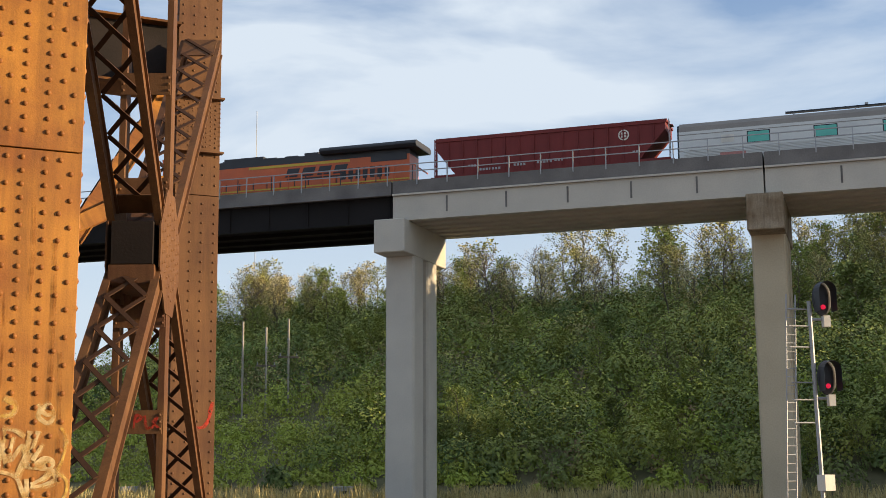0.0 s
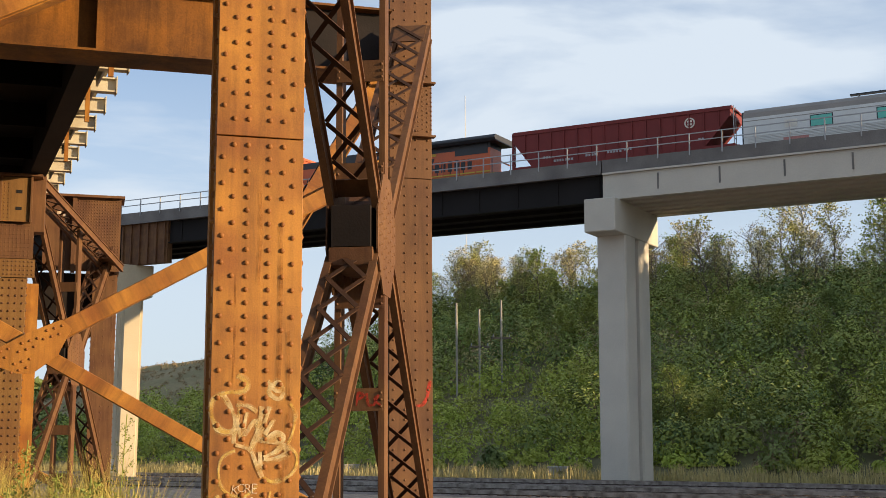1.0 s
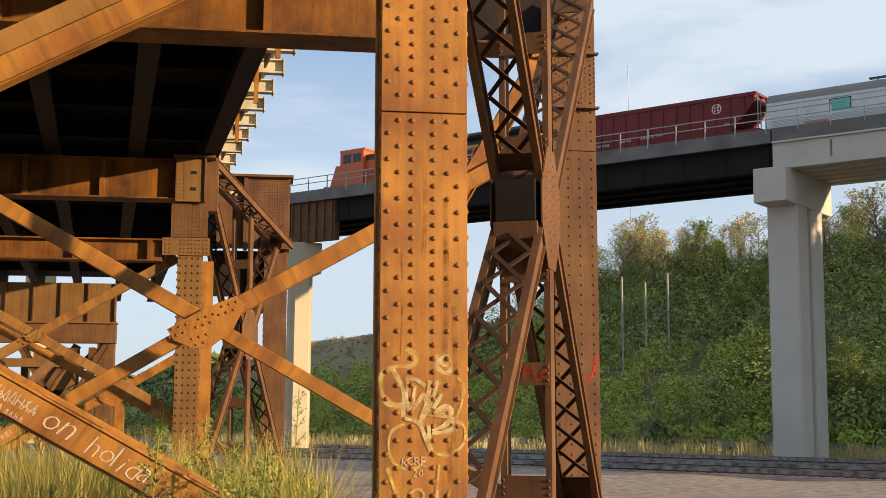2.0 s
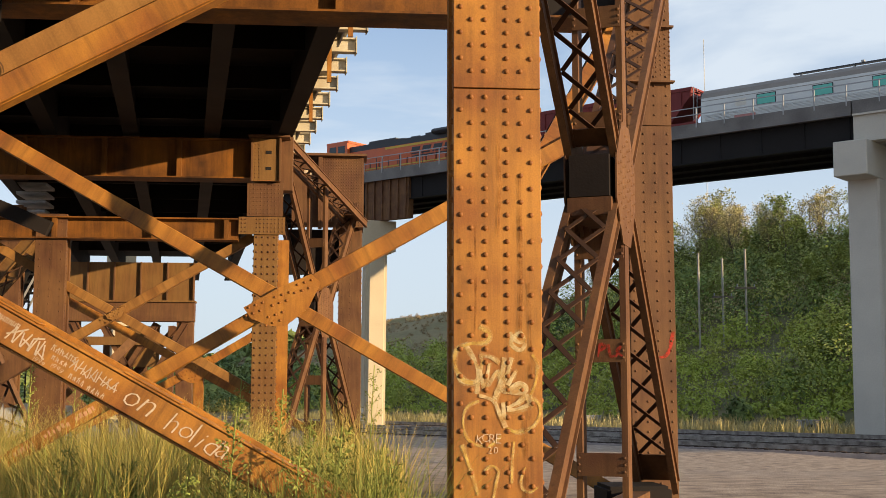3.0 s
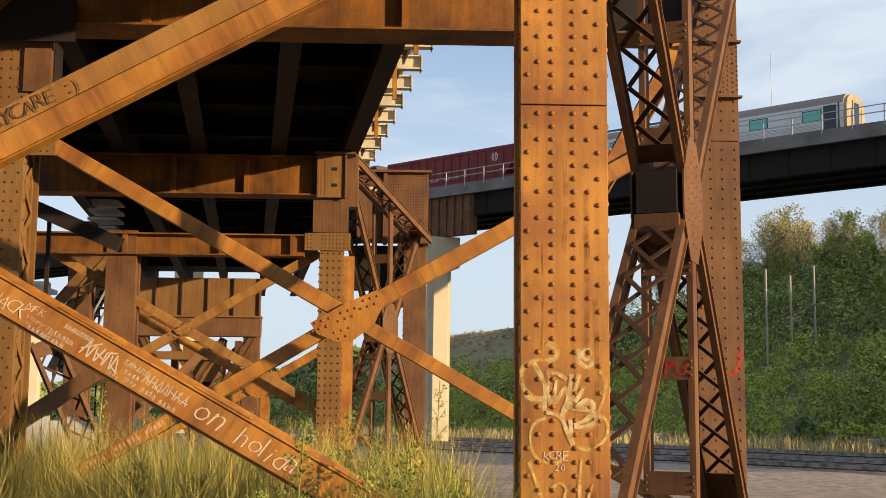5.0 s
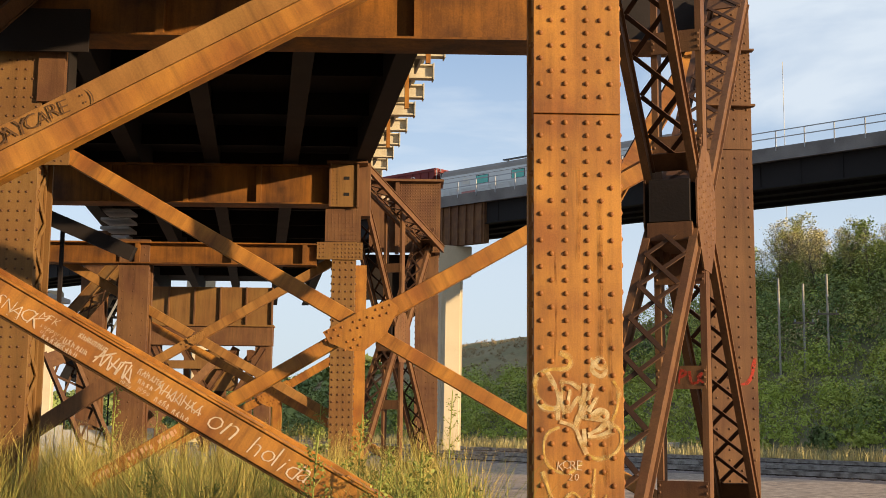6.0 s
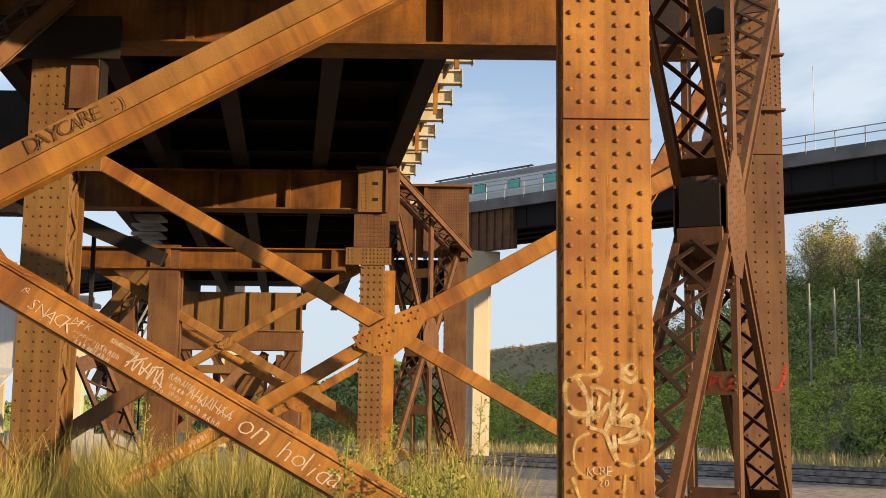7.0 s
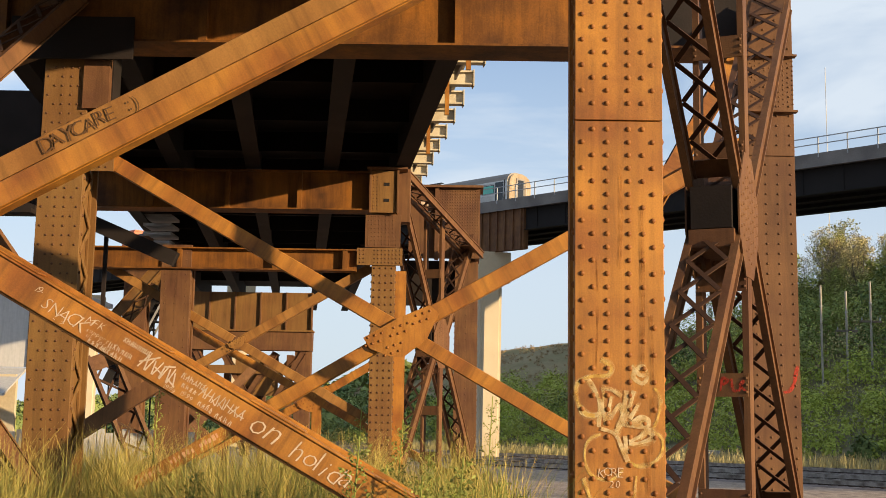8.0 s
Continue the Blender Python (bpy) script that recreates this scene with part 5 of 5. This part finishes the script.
def tracks():
    for k, n in enumerate((53.4, 60.0, 69.2)):
        t = thing("railway_track", "worn steel rails on dark ties and ballast", "track", "ground tracks", "structure", at=TR)
        bm = bmesh.new()
        vs = []
        for s in (-80, 260):
            for y, z in ((-n - 2.9, -1.6), (-n - 1.7, -1.12), (-n + 1.7, -1.12), (-n + 3.4, -1.65)):
                vs.append(bm.verts.new((s, y, z)))
        for i in range(3):
            bm.faces.new((vs[i], vs[i + 1], vs[i + 5], vs[i + 4]))
        part("ballast_bed", bm, BALLAST, t)
        for y in (-n - 0.72, -n + 0.72):
            bm = box(bmesh.new(), -80, 260, y - 0.035, y + 0.035, -0.92, -0.88)
            box(bm, -80, 260, y - 0.01, y + 0.01, -1.05, -0.92)
            box(bm, -80, 260, y - 0.07, y + 0.07, -1.07, -1.05)
            part("rail", bm, RUSTRAIL, t)
        me = None
        for i in range(150):
            s = 0 + 0.6 * i
            if me is None:
                me = part("tie", box(bmesh.new(), -0.11, 0.11, -1.3, 1.3, -1.2, -1.07), WOODTIE, t)
                me.matrix_local = pose(s, -n, 0)
                me = me.data
            else:
                o = new("tie", me)
                o.parent = t
                o.matrix_local = pose(s, -n, 0)
    for x, y, w in ((33.9, 87.1, 0.65), (21.8, 105.5, 0.65)):
        b = thing("relay_cabinet", "small galvanised relay cabinet beside the tracks", "cabinet", "relay cabinets")
        z = -1.25
        bm = box(bmesh.new(), x - w, x + w, y - 0.4, y + 0.4, z, z + 0.75)
        bmesh.ops.bevel(bm, geom=bm.edges[:], offset=0.03, segments=1, affect="EDGES")
        part("case", bm, RAILSTEEL, b)
        part("lid", box(bmesh.new(), x - w - 0.06, x + w + 0.06, y - 0.46, y + 0.46, z + 0.75, z + 0.83), RAILSTEEL, b)
        part("vent", box(bmesh.new(), x - 0.2, x + 0.2, y - 0.42, y - 0.4, z + 0.3, z + 0.5), LOCO_BLACK, b)


def tube(bm, p, q, r, seg=8):
    m, l = along(p, q, (0.3, 0.9, 0.1))
    bmesh.ops.create_cone(bm, cap_ends=True, segments=seg, radius1=r, radius2=r, depth=l, matrix=m @ pose(l / 2, 0, 0, 0, 90, 0))
    return bm


def signal():
    o = thing("railway_signal", "galvanised signal mast with two hooded red lights and a ladder", "signal")
    x, y = 30.68, 33.1
    part("mast", tube(bmesh.new(), (x + 0.1, y, -1.3), (x, y, 6.9), 0.08), RAILSTEEL, o)
    part("base_box", box(bmesh.new(), x - 0.05, x + 0.4, y - 0.3, y + 0.1, 0.25, 0.8), OFFWHITE, o)
    for z in (6.97, 4.17):
        hd = new("signal_head")
        hd.parent = o
        hd.matrix_local = pose(x + 0.42, y - 0.2, z, 0, 0, -22)
        bm = bmesh.new()
        bmesh.ops.create_uvsphere(bm, u_segments=20, v_segments=10, radius=1.0)
        for v in bm.verts:
            v.co = Vector((v.co.x * 0.36, v.co.y * 0.05, v.co.z * 0.62))
        part("backboard", bm, LOCO_BLACK, hd)
        # one deep tunnel hood, open below
        bm = bmesh.new()
        arch = [(0.31 * math.cos(k * math.pi / 10), 0.26 + 0.33 * math.sin(k * math.pi / 10)) for k in range(11)]
        arch = [(0.31, -0.5)] + arch + [(-0.31, -0.5)]
        near, far = [bm.verts.new((u, -0.05, v)) for u, v in arch], [bm.verts.new((u, -0.62, v * 0.96)) for u, v in arch]
        for k in range(len(arch) - 1):
            bm.faces.new((near[k], near[k + 1], far[k + 1], far[k]))
        part("hood", bm, LOCO_BLACK, hd)
        bm = bmesh.new()
        bmesh.ops.create_uvsphere(bm, u_segments=10, v_segments=6, radius=0.09, matrix=pose(0, -0.1, -0.3))
        part("lens", bm, GLASSHEAD, hd)
        part("bracket", tube(bmesh.new(), (-0.45, 0.15, -0.72), (0.15, 0.1, -0.72), 0.05), RAILSTEEL, hd)
        part("junction_box", box(bmesh.new(), 0.0, 0.24, -0.1, 0.15, -1.0, -0.6), OFFWHITE, hd)
    for dx in (-0.85, -0.43):
        part("ladder_rail", tube(bmesh.new(), (x + dx - 0.58, y + 0.2, -1.3), (x + dx, y + 0.2, 7.13), 0.026, 6), RAILSTEEL, o)
    for i in range(26):
        part("rung", tube(bmesh.new(), (x - 1.4 + 0.0206 * i, y + 0.2, -0.9 + 0.3 * i), (x - 0.98 + 0.0206 * i, y + 0.2, -0.9 + 0.3 * i), 0.015, 6), RAILSTEEL, o)
    for z in (5.25, 2.6, 6.6, 3.4, 6.0, 4.0):
        part("platform_bar", tube(bmesh.new(), (x - 0.9, y + 0.1, z), (x + 0.1, y, z), 0.028, 6), RAILSTEEL, o)


def poles():
    for x, y, z0, z1 in ((36.6, 122.6, 6.5, 15.9), (38.9, 121.9, 6.5, 15.3), (41.1, 121.2, 6.5, 16.2)):
        o = thing("utility_pole", "weathered grey wooden utility pole with a crossarm", "pole", "utility poles")
        part("shaft", tube(bmesh.new(), (x, y, z0 - 2), (x, y, z1), 0.11), POLEGREY, o)
        part("pole_step_band", tube(bmesh.new(), (x, y, z1 - 2.2), (x, y, z1 - 2.05), 0.14), RAILSTEEL, o)
        if x > 38:
            part("crossarm", box(bmesh.new(), x - 1.1, x + 1.1, y - 0.1, y + 0.1, z1 - 4.1, z1 - 3.9), BARK, o)
            for k in (-0.9, 0.9):
                part("insulator", tube(bmesh.new(), (x + k, y, z1 - 3.9), (x + k, y, z1 - 3.6), 0.07, 6), RAILSTEEL, o)
    m = thing("radio_mast", "thin pale radio mast on the far ridge", "mast")
    part("mast", tube(bmesh.new(), (117.7, 382.3, 10), (117.8, 382.3, 117.5), 0.13, 6), SHEDWALL, m)


def shed():
    s = thing("metal_shed", "pale sheet-metal shed behind the tower", "shed")
    for i in range(8):
        part("wall_panel", box(bmesh.new(), -27.9 + 1.5 * i, -26.44 + 1.5 * i, 45, 45.2, 3.3, 6.4), SHEDWALL, s)
        part("rib", box(bmesh.new(), -26.44 + 1.5 * i, -26.4 + 1.5 * i, 44.94, 45.2, 3.3, 6.4), LOCO_BLACK, s)
    bm = box(bmesh.new(), -28, -15.9, 42.8, 45, 3.2, 3.28)
    for v in bm.verts:
        if v.co.y < 43:
            v.co.z -= 1.0
    part("awning", bm, SHEDWALL, s)
    part("lower_wall", box(bmesh.new(), -28, -16, 44.2, 44.4, -1.5, 3.0), PALECON, s)
    part("roof", box(bmesh.new(), -28.2, -15.7, 44.8, 55, 6.4, 6.6), SHEDWALL, s)
    f = thing("board_fence", "pale weathered board fence under the viaduct", "fence")
    for i in range(26):
        part("board", box(bmesh.new(), -11.6 + 0.2 * i, -11.43 + 0.2 * i, 30.0, 30.04, -0.6, 1.12 + 0.05 * (i % 3)), SHEDWALL, f)


# ---- plants ----
RNG = np.random.RandomState(7)


def cards(centres, size, flat=0.5, normals=None, jitter=0.45):
    """Small leaf-shaped quads at centres, turned at random or facing roughly along normals."""
    n = len(centres)
    if normals is None:
        a = RNG.normal(size=(n, 3))
        a[:, 2] *= flat
    else:
        nn = normals + RNG.normal(size=(n, 3)) * jitter
        a = np.cross(nn, RNG.normal(size=(n, 3)))
    a /= np.linalg.norm(a, axis=1)[:, None]
    b = RNG.normal(size=(n, 3)) if normals is None else np.cross(nn, a)
    b -= a * np.sum(a * b, 1)[:, None]
    b /= np.linalg.norm(b, axis=1)[:, None]
    s = (size * (0.6 + 0.8 * RNG.rand(n)))[:, None]
    a, b = a * s, b * s * 0.62
    v = np.stack([centres - a, centres - b * 0.9 + a * 0.1, centres + a, centres + b], 1).reshape(-1, 3)
    return v, np.arange(4 * n).reshape(-1, 4)


def tree_proto(name, label, height, reach, leaves, leaf, leafsize, low, group):
    """A slender tree: a wavering tapered trunk, rising limbs, and leaves gathered round the limbs."""
    o = thing(name, label, "tree", group)
    bm = bmesh.new()
    pts = [Vector((0, 0, -0.4))]
    for k in range(6):
        pts.append(pts[-1] + Vector((RNG.normal() * 0.025 * height, RNG.normal() * 0.025 * height, height * 0.16)))

    def stick(p, q, r0, r1):
        m, l = along(p, q, (0.31, 0.9, 0.2))
        bmesh.ops.create_cone(bm, cap_ends=False, segments=5, radius1=r0, radius2=r1, depth=l, matrix=m @ pose(l / 2, 0, 0, 0, 90, 0))
    for k in range(6):
        stick(pts[k], pts[k + 1], 0.013 * height * (1 - k / 7), 0.013 * height * (1 - (k + 1) / 7))
    spots = []
    for i in range(26):
        t = low + (0.98 - low) * (i + RNG.rand()) / 26
        k = min(int(t * 6), 5)
        p = pts[k].lerp(pts[k + 1], t * 6 - k)
        an = RNG.rand() * 6.283
        l = height * reach * (0.35 + 0.65 * math.sin(math.pi * min(1, (t - low) / (1 - low) * 0.8 + 0.15))) * (0.7 + 0.5 * RNG.rand())
        q = p + Vector((math.cos(an), math.sin(an), 0.7 + 0.5 * RNG.rand())).normalized() * l
        stick(p, q, 0.0042 * height, 0.0012 * height)
        for u in (0.45, 0.75):
            w = p.lerp(q, u)
            tip = w + Vector((RNG.normal(), RNG.normal(), 0.9)).normalized() * l * 0.5
            stick(w, tip, 0.0022 * height, 0.0008 * height)
            spots += [tuple(w.lerp(tip, g)) for g in (0.5, 0.8, 1.0)]
        spots += [tuple(p.lerp(q, u)) for u in (0.4, 0.6, 0.8, 0.95, 1.0)]
    part("trunk", bm, BARK, o)
    spots = np.array(spots)
    c = spots[RNG.randint(0, len(spots), leaves)] + RNG.normal(size=(leaves, 3)) * height * 0.028
    v, f = cards(c, np.full(leaves, leafsize))
    data_mesh("crown", v, f, leaf, o)
    return o


def plants():
    kinds = [tree_proto("tree", "slender tree with thin yellowing leaves on the ridge", 12.0, 0.26, 1100, LEAF_YELL, 0.14, 0.25, "ridge trees"),
             tree_proto("tree", "slender green tree on the hillside", 11.0, 0.28, 2000, LEAF_MID, 0.15, 0.15, "ridge trees"),
             tree_proto("tree", "sparse half-bare tree on the ridge", 12.5, 0.24, 260, LEAF_RUST, 0.12, 0.25, "ridge trees"),
             tree_proto("tree", "young bright green tree on the slope", 7.0, 0.26, 2000, LEAF_MID, 0.15, 0.1, "slope trees"),
             tree_proto("tree", "slender tree with mixed green and gold leaves", 12.5, 0.27, 1500, LEAF_GOLD, 0.15, 0.2, "ridge trees"),
             tree_proto("tree", "broad dark green tree on the slope", 8.5, 0.3, 2600, LEAF_DEEP, 0.2, 0.08, "slope trees")]
    for k, o in enumerate(kinds):
        o.matrix_world = pose(75 + 8 * k, 118 - 4 * k, ground_z(75 + 8 * k, 118 - 4 * k))
    rnd = random.Random(4)
    for i in range(300):
        if i < 210:
            a, n = rnd.uniform(-20, 109), rnd.uniform(122, 152)
            k = rnd.choice((0, 0, 1, 1, 2, 2, 4, 4, 0))
        else:
            a, n = rnd.uniform(-20, 106), rnd.uniform(86, 120)
            k = rnd.choice((3, 3, 3, 5, 1))
        if 64 < a < 104 and n < 110:
            n += 32
        x, y = 0.8 * n - 0.6 * a, 0.6 * n + 0.8 * a
        s = rnd.uniform(0.5, 0.95) * (0.6 if n < 112 else 0.95)
        c = copy_thing(kinds[k], pose(0, 0, 0))
        c.matrix_world = Matrix.Translation((x, y, ground_z(x, y))) @ Matrix.Rotation(rnd.uniform(0, 6.28), 4, "Z") @ Matrix.Scale(s, 4)
    # unseen tall trees along the tracks, added to throw shade on the piers
    for i in range(22):
        a, n = rnd.uniform(-26, -4), rnd.uniform(82, 92)
        x, y = 0.8 * n - 0.6 * a, 0.6 * n + 0.8 * a
        c = copy_thing(kinds[rnd.choice((1, 4, 5, 5))], pose(0, 0, 0))
        c.matrix_world = Matrix.Translation((x, y, ground_z(x, y))) @ Matrix.Rotation(rnd.uniform(0, 6.28), 4, "Z") @ Matrix.Scale(rnd.uniform(1.8, 2.5), 4)
    # undergrowth over the slope: rounded crowns of leaves, large on the slope, low at its foot
    for label, mt, count, per, lo, hi, a0, a1, size, big in (("dense green shrubs covering the hillside", LEAF_MID, 430, 560, 86, 150, -30, 108, 0.145, 4.6),
                                                  ("dark green thicket on the shaded slope", LEAF_DEEP, 420, 520, 84, 146, -30, 108, 0.145, 4.2),
                                                  ("browned autumn shrubs among the green", LEAF_RUST, 300, 110, 82, 150, -30, 112, 0.15, 1.9),
                                                  ("dry brown scrub on the bare hill", LEAF_RUST, 1500, 40, 98, 136, 106, 215, 0.1, 0.5),
                                                  ("bright low shrubs at the foot of the slope", LEAF_BRIGHT, 750, 200, 83, 110, 20, 138, 0.125, 2.0),
                                                  ("green thicket along the foot of the bare hill", LEAF_DEEP, 700, 90, 82, 104, 122, 240, 0.22, 2.2),
                                                  ("pale yellowing scrub below the ridge", LEAF_YELL, 240, 170, 112, 150, 10, 108, 0.12, 3.2),
                                                  ("bright green bushes on the middle slope", LEAF_BRIGHT, 90, 420, 90, 130, -20, 106, 0.14, 4.0),
                                                  ("gold saplings along the ridge", LEAF_GOLD, 520, 190, 120, 152, -30, 108, 0.13, 3.2)):
        aa, nn = RNG.uniform(a0, a1, count), lo + (hi - lo) * RNG.rand(count)
        if mt is not LEAF_BRIGHT:
            nn = np.where((aa > 60) & (aa < 104) & (nn < 106), nn + 40, nn)
        cx, cy = 0.8 * nn - 0.6 * aa, 0.6 * nn + 0.8 * aa
        cz = np.array([ground_z(x, y) for x, y in zip(cx, cy)])
        r = RNG.uniform(0.4, 1.0, count) * big * np.clip((nn - 76) / 16, 0.45, 1.0)
        d = RNG.normal(size=(count, per, 3))
        d /= np.linalg.norm(d, axis=2)[:, :, None]
        d[:, :, 2] = np.abs(d[:, :, 2])
        lump = 1 + 0.28 * np.sin(4 * d[:, :, 0:1] + cx[:, None, None]) * np.cos(5 * d[:, :, 1:2] + cy[:, None, None]) + 0.14 * np.sin(9 * d[:, :, 2:3] + 7 * d[:, :, 0:1] + cx[:, None, None])
        out = d.copy()
        d = d * (0.72 + 0.28 * RNG.rand(count, per) ** 0.5)[:, :, None] * lump
        d[:, :, 2] *= 1.3
        c = np.stack([cx, cy, cz], 1)[:, None, :] + d * r[:, None, None]
        v, f = cards(c.reshape(-1, 3), np.full(count * per, size), normals=out.reshape(-1, 3), jitter=0.26)
        tagged(data_mesh("undergrowth", v, f, mt, None), label, "shrubs", kind="stuff")
    # low far woods
    c = []
    for _ in range(1100):
        y = RNG.uniform(170, 460)
        x = RNG.uniform(-0.5, -0.03) * y
        c.append((x, y, ground_z(x, y), RNG.uniform(1.2, 3.0) * (y / 240)))
    c = np.array(c)
    d = RNG.normal(size=(len(c), 36, 3))
    d /= np.linalg.norm(d, axis=2)[:, :, None]
    d[:, :, 2] = np.abs(d[:, :, 2])
    p = c[:, None, :3] + d * c[:, None, 3:4]
    v, f = cards(p.reshape(-1, 3), np.full(len(c) * 36, 0.8), normals=d.reshape(-1, 3))
    tagged(data_mesh("far_woods", v, f, LEAF_DEEP, None), "distant low woods beyond the viaduct", "woods", kind="stuff")


def blades(name, label, material, pts, height, width, bend):
    n = len(pts)
    az = RNG.uniform(0, 6.283, n)
    h = height * (0.45 + 0.75 * RNG.rand(n)) * (0.95 + 0.35 * np.sin(pts[:, 0] * 2.3 + 1.7 * np.sin(pts[:, 1] * 1.1)))
    lean = bend * RNG.rand(n) * h
    dx, dy = np.cos(az), np.sin(az)
    wx, wy = -dy * width, dx * width
    base = pts
    v = np.empty((n, 6, 3))
    for k, (u, w) in enumerate(((0, 1.0), (0.55, 0.8), (1.0, 0.15))):
        off = lean * u * u
        cx, cy, cz = base[:, 0] + dx * off, base[:, 1] + dy * off, base[:, 2] + h * u
        v[:, 2 * k] = np.stack([cx - wx * w, cy - wy * w, cz], 1)
        v[:, 2 * k + 1] = np.stack([cx + wx * w, cy + wy * w, cz], 1)
    f = np.array([(0, 1, 3, 2), (2, 3, 5, 4)])[None] + 6 * np.arange(n)[:, None, None]
    o = data_mesh(name, v.reshape(-1, 3), f.reshape(-1, 4), material, None)
    return tagged(o, label, "grass", kind="stuff")


def grass():
    def scatter(n, x0, x1, y0, y1, clump):
        m = n // clump
        cx, cy = RNG.uniform(x0, x1, m), RNG.uniform(y0, y1, m)
        x = np.repeat(cx, clump) + RNG.normal(size=m * clump) * 0.14
        y = np.repeat(cy, clump) + RNG.normal(size=m * clump) * 0.14
        keep = (x + 0.02 * y < 0.55 + 0.25 * np.sin(y * 1.3)) | (RNG.rand(len(x)) < 0.05)
        x, y = x[keep], y[keep]
        return np.stack([x, y, np.array([ground_z(a, b) for a, b in zip(x, y)]) - 0.03], 1)
    blades("tall_grass", "tall dry straw-coloured grass round the tower feet", DRYGRASS, scatter(42000, -8.5, 0.6, 9.2, 21, 26), 0.9, 0.0035, 0.9)
    blades("tall_grass", "green weeds among the dry grass", GREENGRASS, scatter(24000, -8.5, 1.0, 8.8, 22, 20), 0.7, 0.0045, 1.0)
    def patch(n, x0, x1, y0, y1):
        x, y = RNG.uniform(x0, x1, n), RNG.uniform(y0, y1, n)
        return np.stack([x, y, np.array([ground_z(a, b) for a, b in zip(x, y)]) - 0.03], 1)
    blades("tall_grass", "green and gold weeds before the foot of the brace", GREENGRASS, patch(1500, -1.0, 0.45, 7.3, 7.95), 0.75, 0.004, 0.9)
    blades("tall_grass", "straw-coloured grass before the foot of the brace", DRYGRASS, patch(1500, -1.9, 0.4, 7.3, 7.95), 0.62, 0.0035, 0.9)
    p = np.stack([RNG.uniform(-0.6, 2.0, 5000), RNG.uniform(17, 27, 5000)], 1)
    p = p[p[:, 0] < 0.9 - 0.06 * (p[:, 1] - 17)]
    blades("short_grass", "short dry grass at the lot's edge", DRYGRASS, np.column_stack([p, [ground_z(a, b) for a, b in p]]), 0.5, 0.006, 0.5)
    aa, nn = RNG.uniform(-60, 120, 26000), RNG.uniform(74.6, 84, 26000)
    x, y = 0.8 * nn - 0.6 * aa, 0.6 * nn + 0.8 * aa
    blades("lineside_grass", "dry grass strip between the tracks and the slope", LINEGRASS, np.stack([x, y, np.full(len(x), -1.4)], 1), 0.9, 0.03, 0.5)
    # tall weeds with side shoots
    for x, y, h in ((-0.75, 7.7, 1.25), (-0.35, 7.6, 1.05), (-0.1, 7.75, 1.15), (0.2, 7.7, 0.9), (-1.05, 7.8, 0.85), (-0.62, 11.0, 1.35), (0.25, 13.4, 1.7), (-1.1, 12.4, 1.5), (-3.9, 15.5, 1.8), (-4.2, 19.5, 2.0), (-0.9, 9.6, 0.75), (-0.55, 9.9, 0.8), (-0.3, 10.4, 0.7), (-1.3, 10.2, 0.9), (-0.1, 11.2, 0.8), (-1.7, 9.7, 0.8), (0.15, 10.6, 0.6), (-0.75, 10.8, 0.95), (-1.2, 11.4, 1.0), (0.3, 12.0, 0.8), (-2.3, 10.3, 0.9), (-0.4, 12.3, 1.1)):
        o = thing("weed", "tall feathery branching green weed in the grass", "weed", "tall weeds")
        bm = bmesh.new()
        z0 = ground_z(x, y)
        top = Vector((x + 0.08, y, z0 + h))
        tube(bm, (x, y, z0), top, 0.006, 5)
        tips = []
        for i in range(22):
            t = 0.2 + 0.75 * i / 22
            p = Vector((x + 0.08 * t, y, z0 + h * t))
            an = i * 2.4
            q = p + Vector((math.cos(an) * 0.2, math.sin(an) * 0.2, 0.22)) * (1.2 - t)
            tube(bm, p, q, 0.003, 4)
            tips += [p.lerp(q, s) for s in (0.5, 0.7, 0.85, 1.0)]
        part("stem", bm, GREENGRASS, o)
        c = np.repeat(np.array([tuple(t) for t in tips]), 4, 0) + RNG.normal(size=(len(tips) * 4, 3)) * 0.02
        v, f = cards(c, np.full(len(c), 0.014))
        data_mesh("leaves", v, f, GREENGRASS, o)


ground()
tracks()
bridge()
near_tower()
second_tower()
third_tower()
deck()
signal()
poles()
shed()
CARS = [locomotive(), hopper(), coach()]
plants()
grass()

TRAIN = [(0, 0.1), (1, 10.0), (2, 20.1), (3.5, 36.1), (4, 41.5), (4.5, 47.0), (6, 63.8), (7, 75.5), (7.5, 81.7), (8, 87.9)]


def motions():
    for o in CARS:
        walk(o, [(t, BR @ pose(s, 0, 0)) for t, s in TRAIN])


motions()
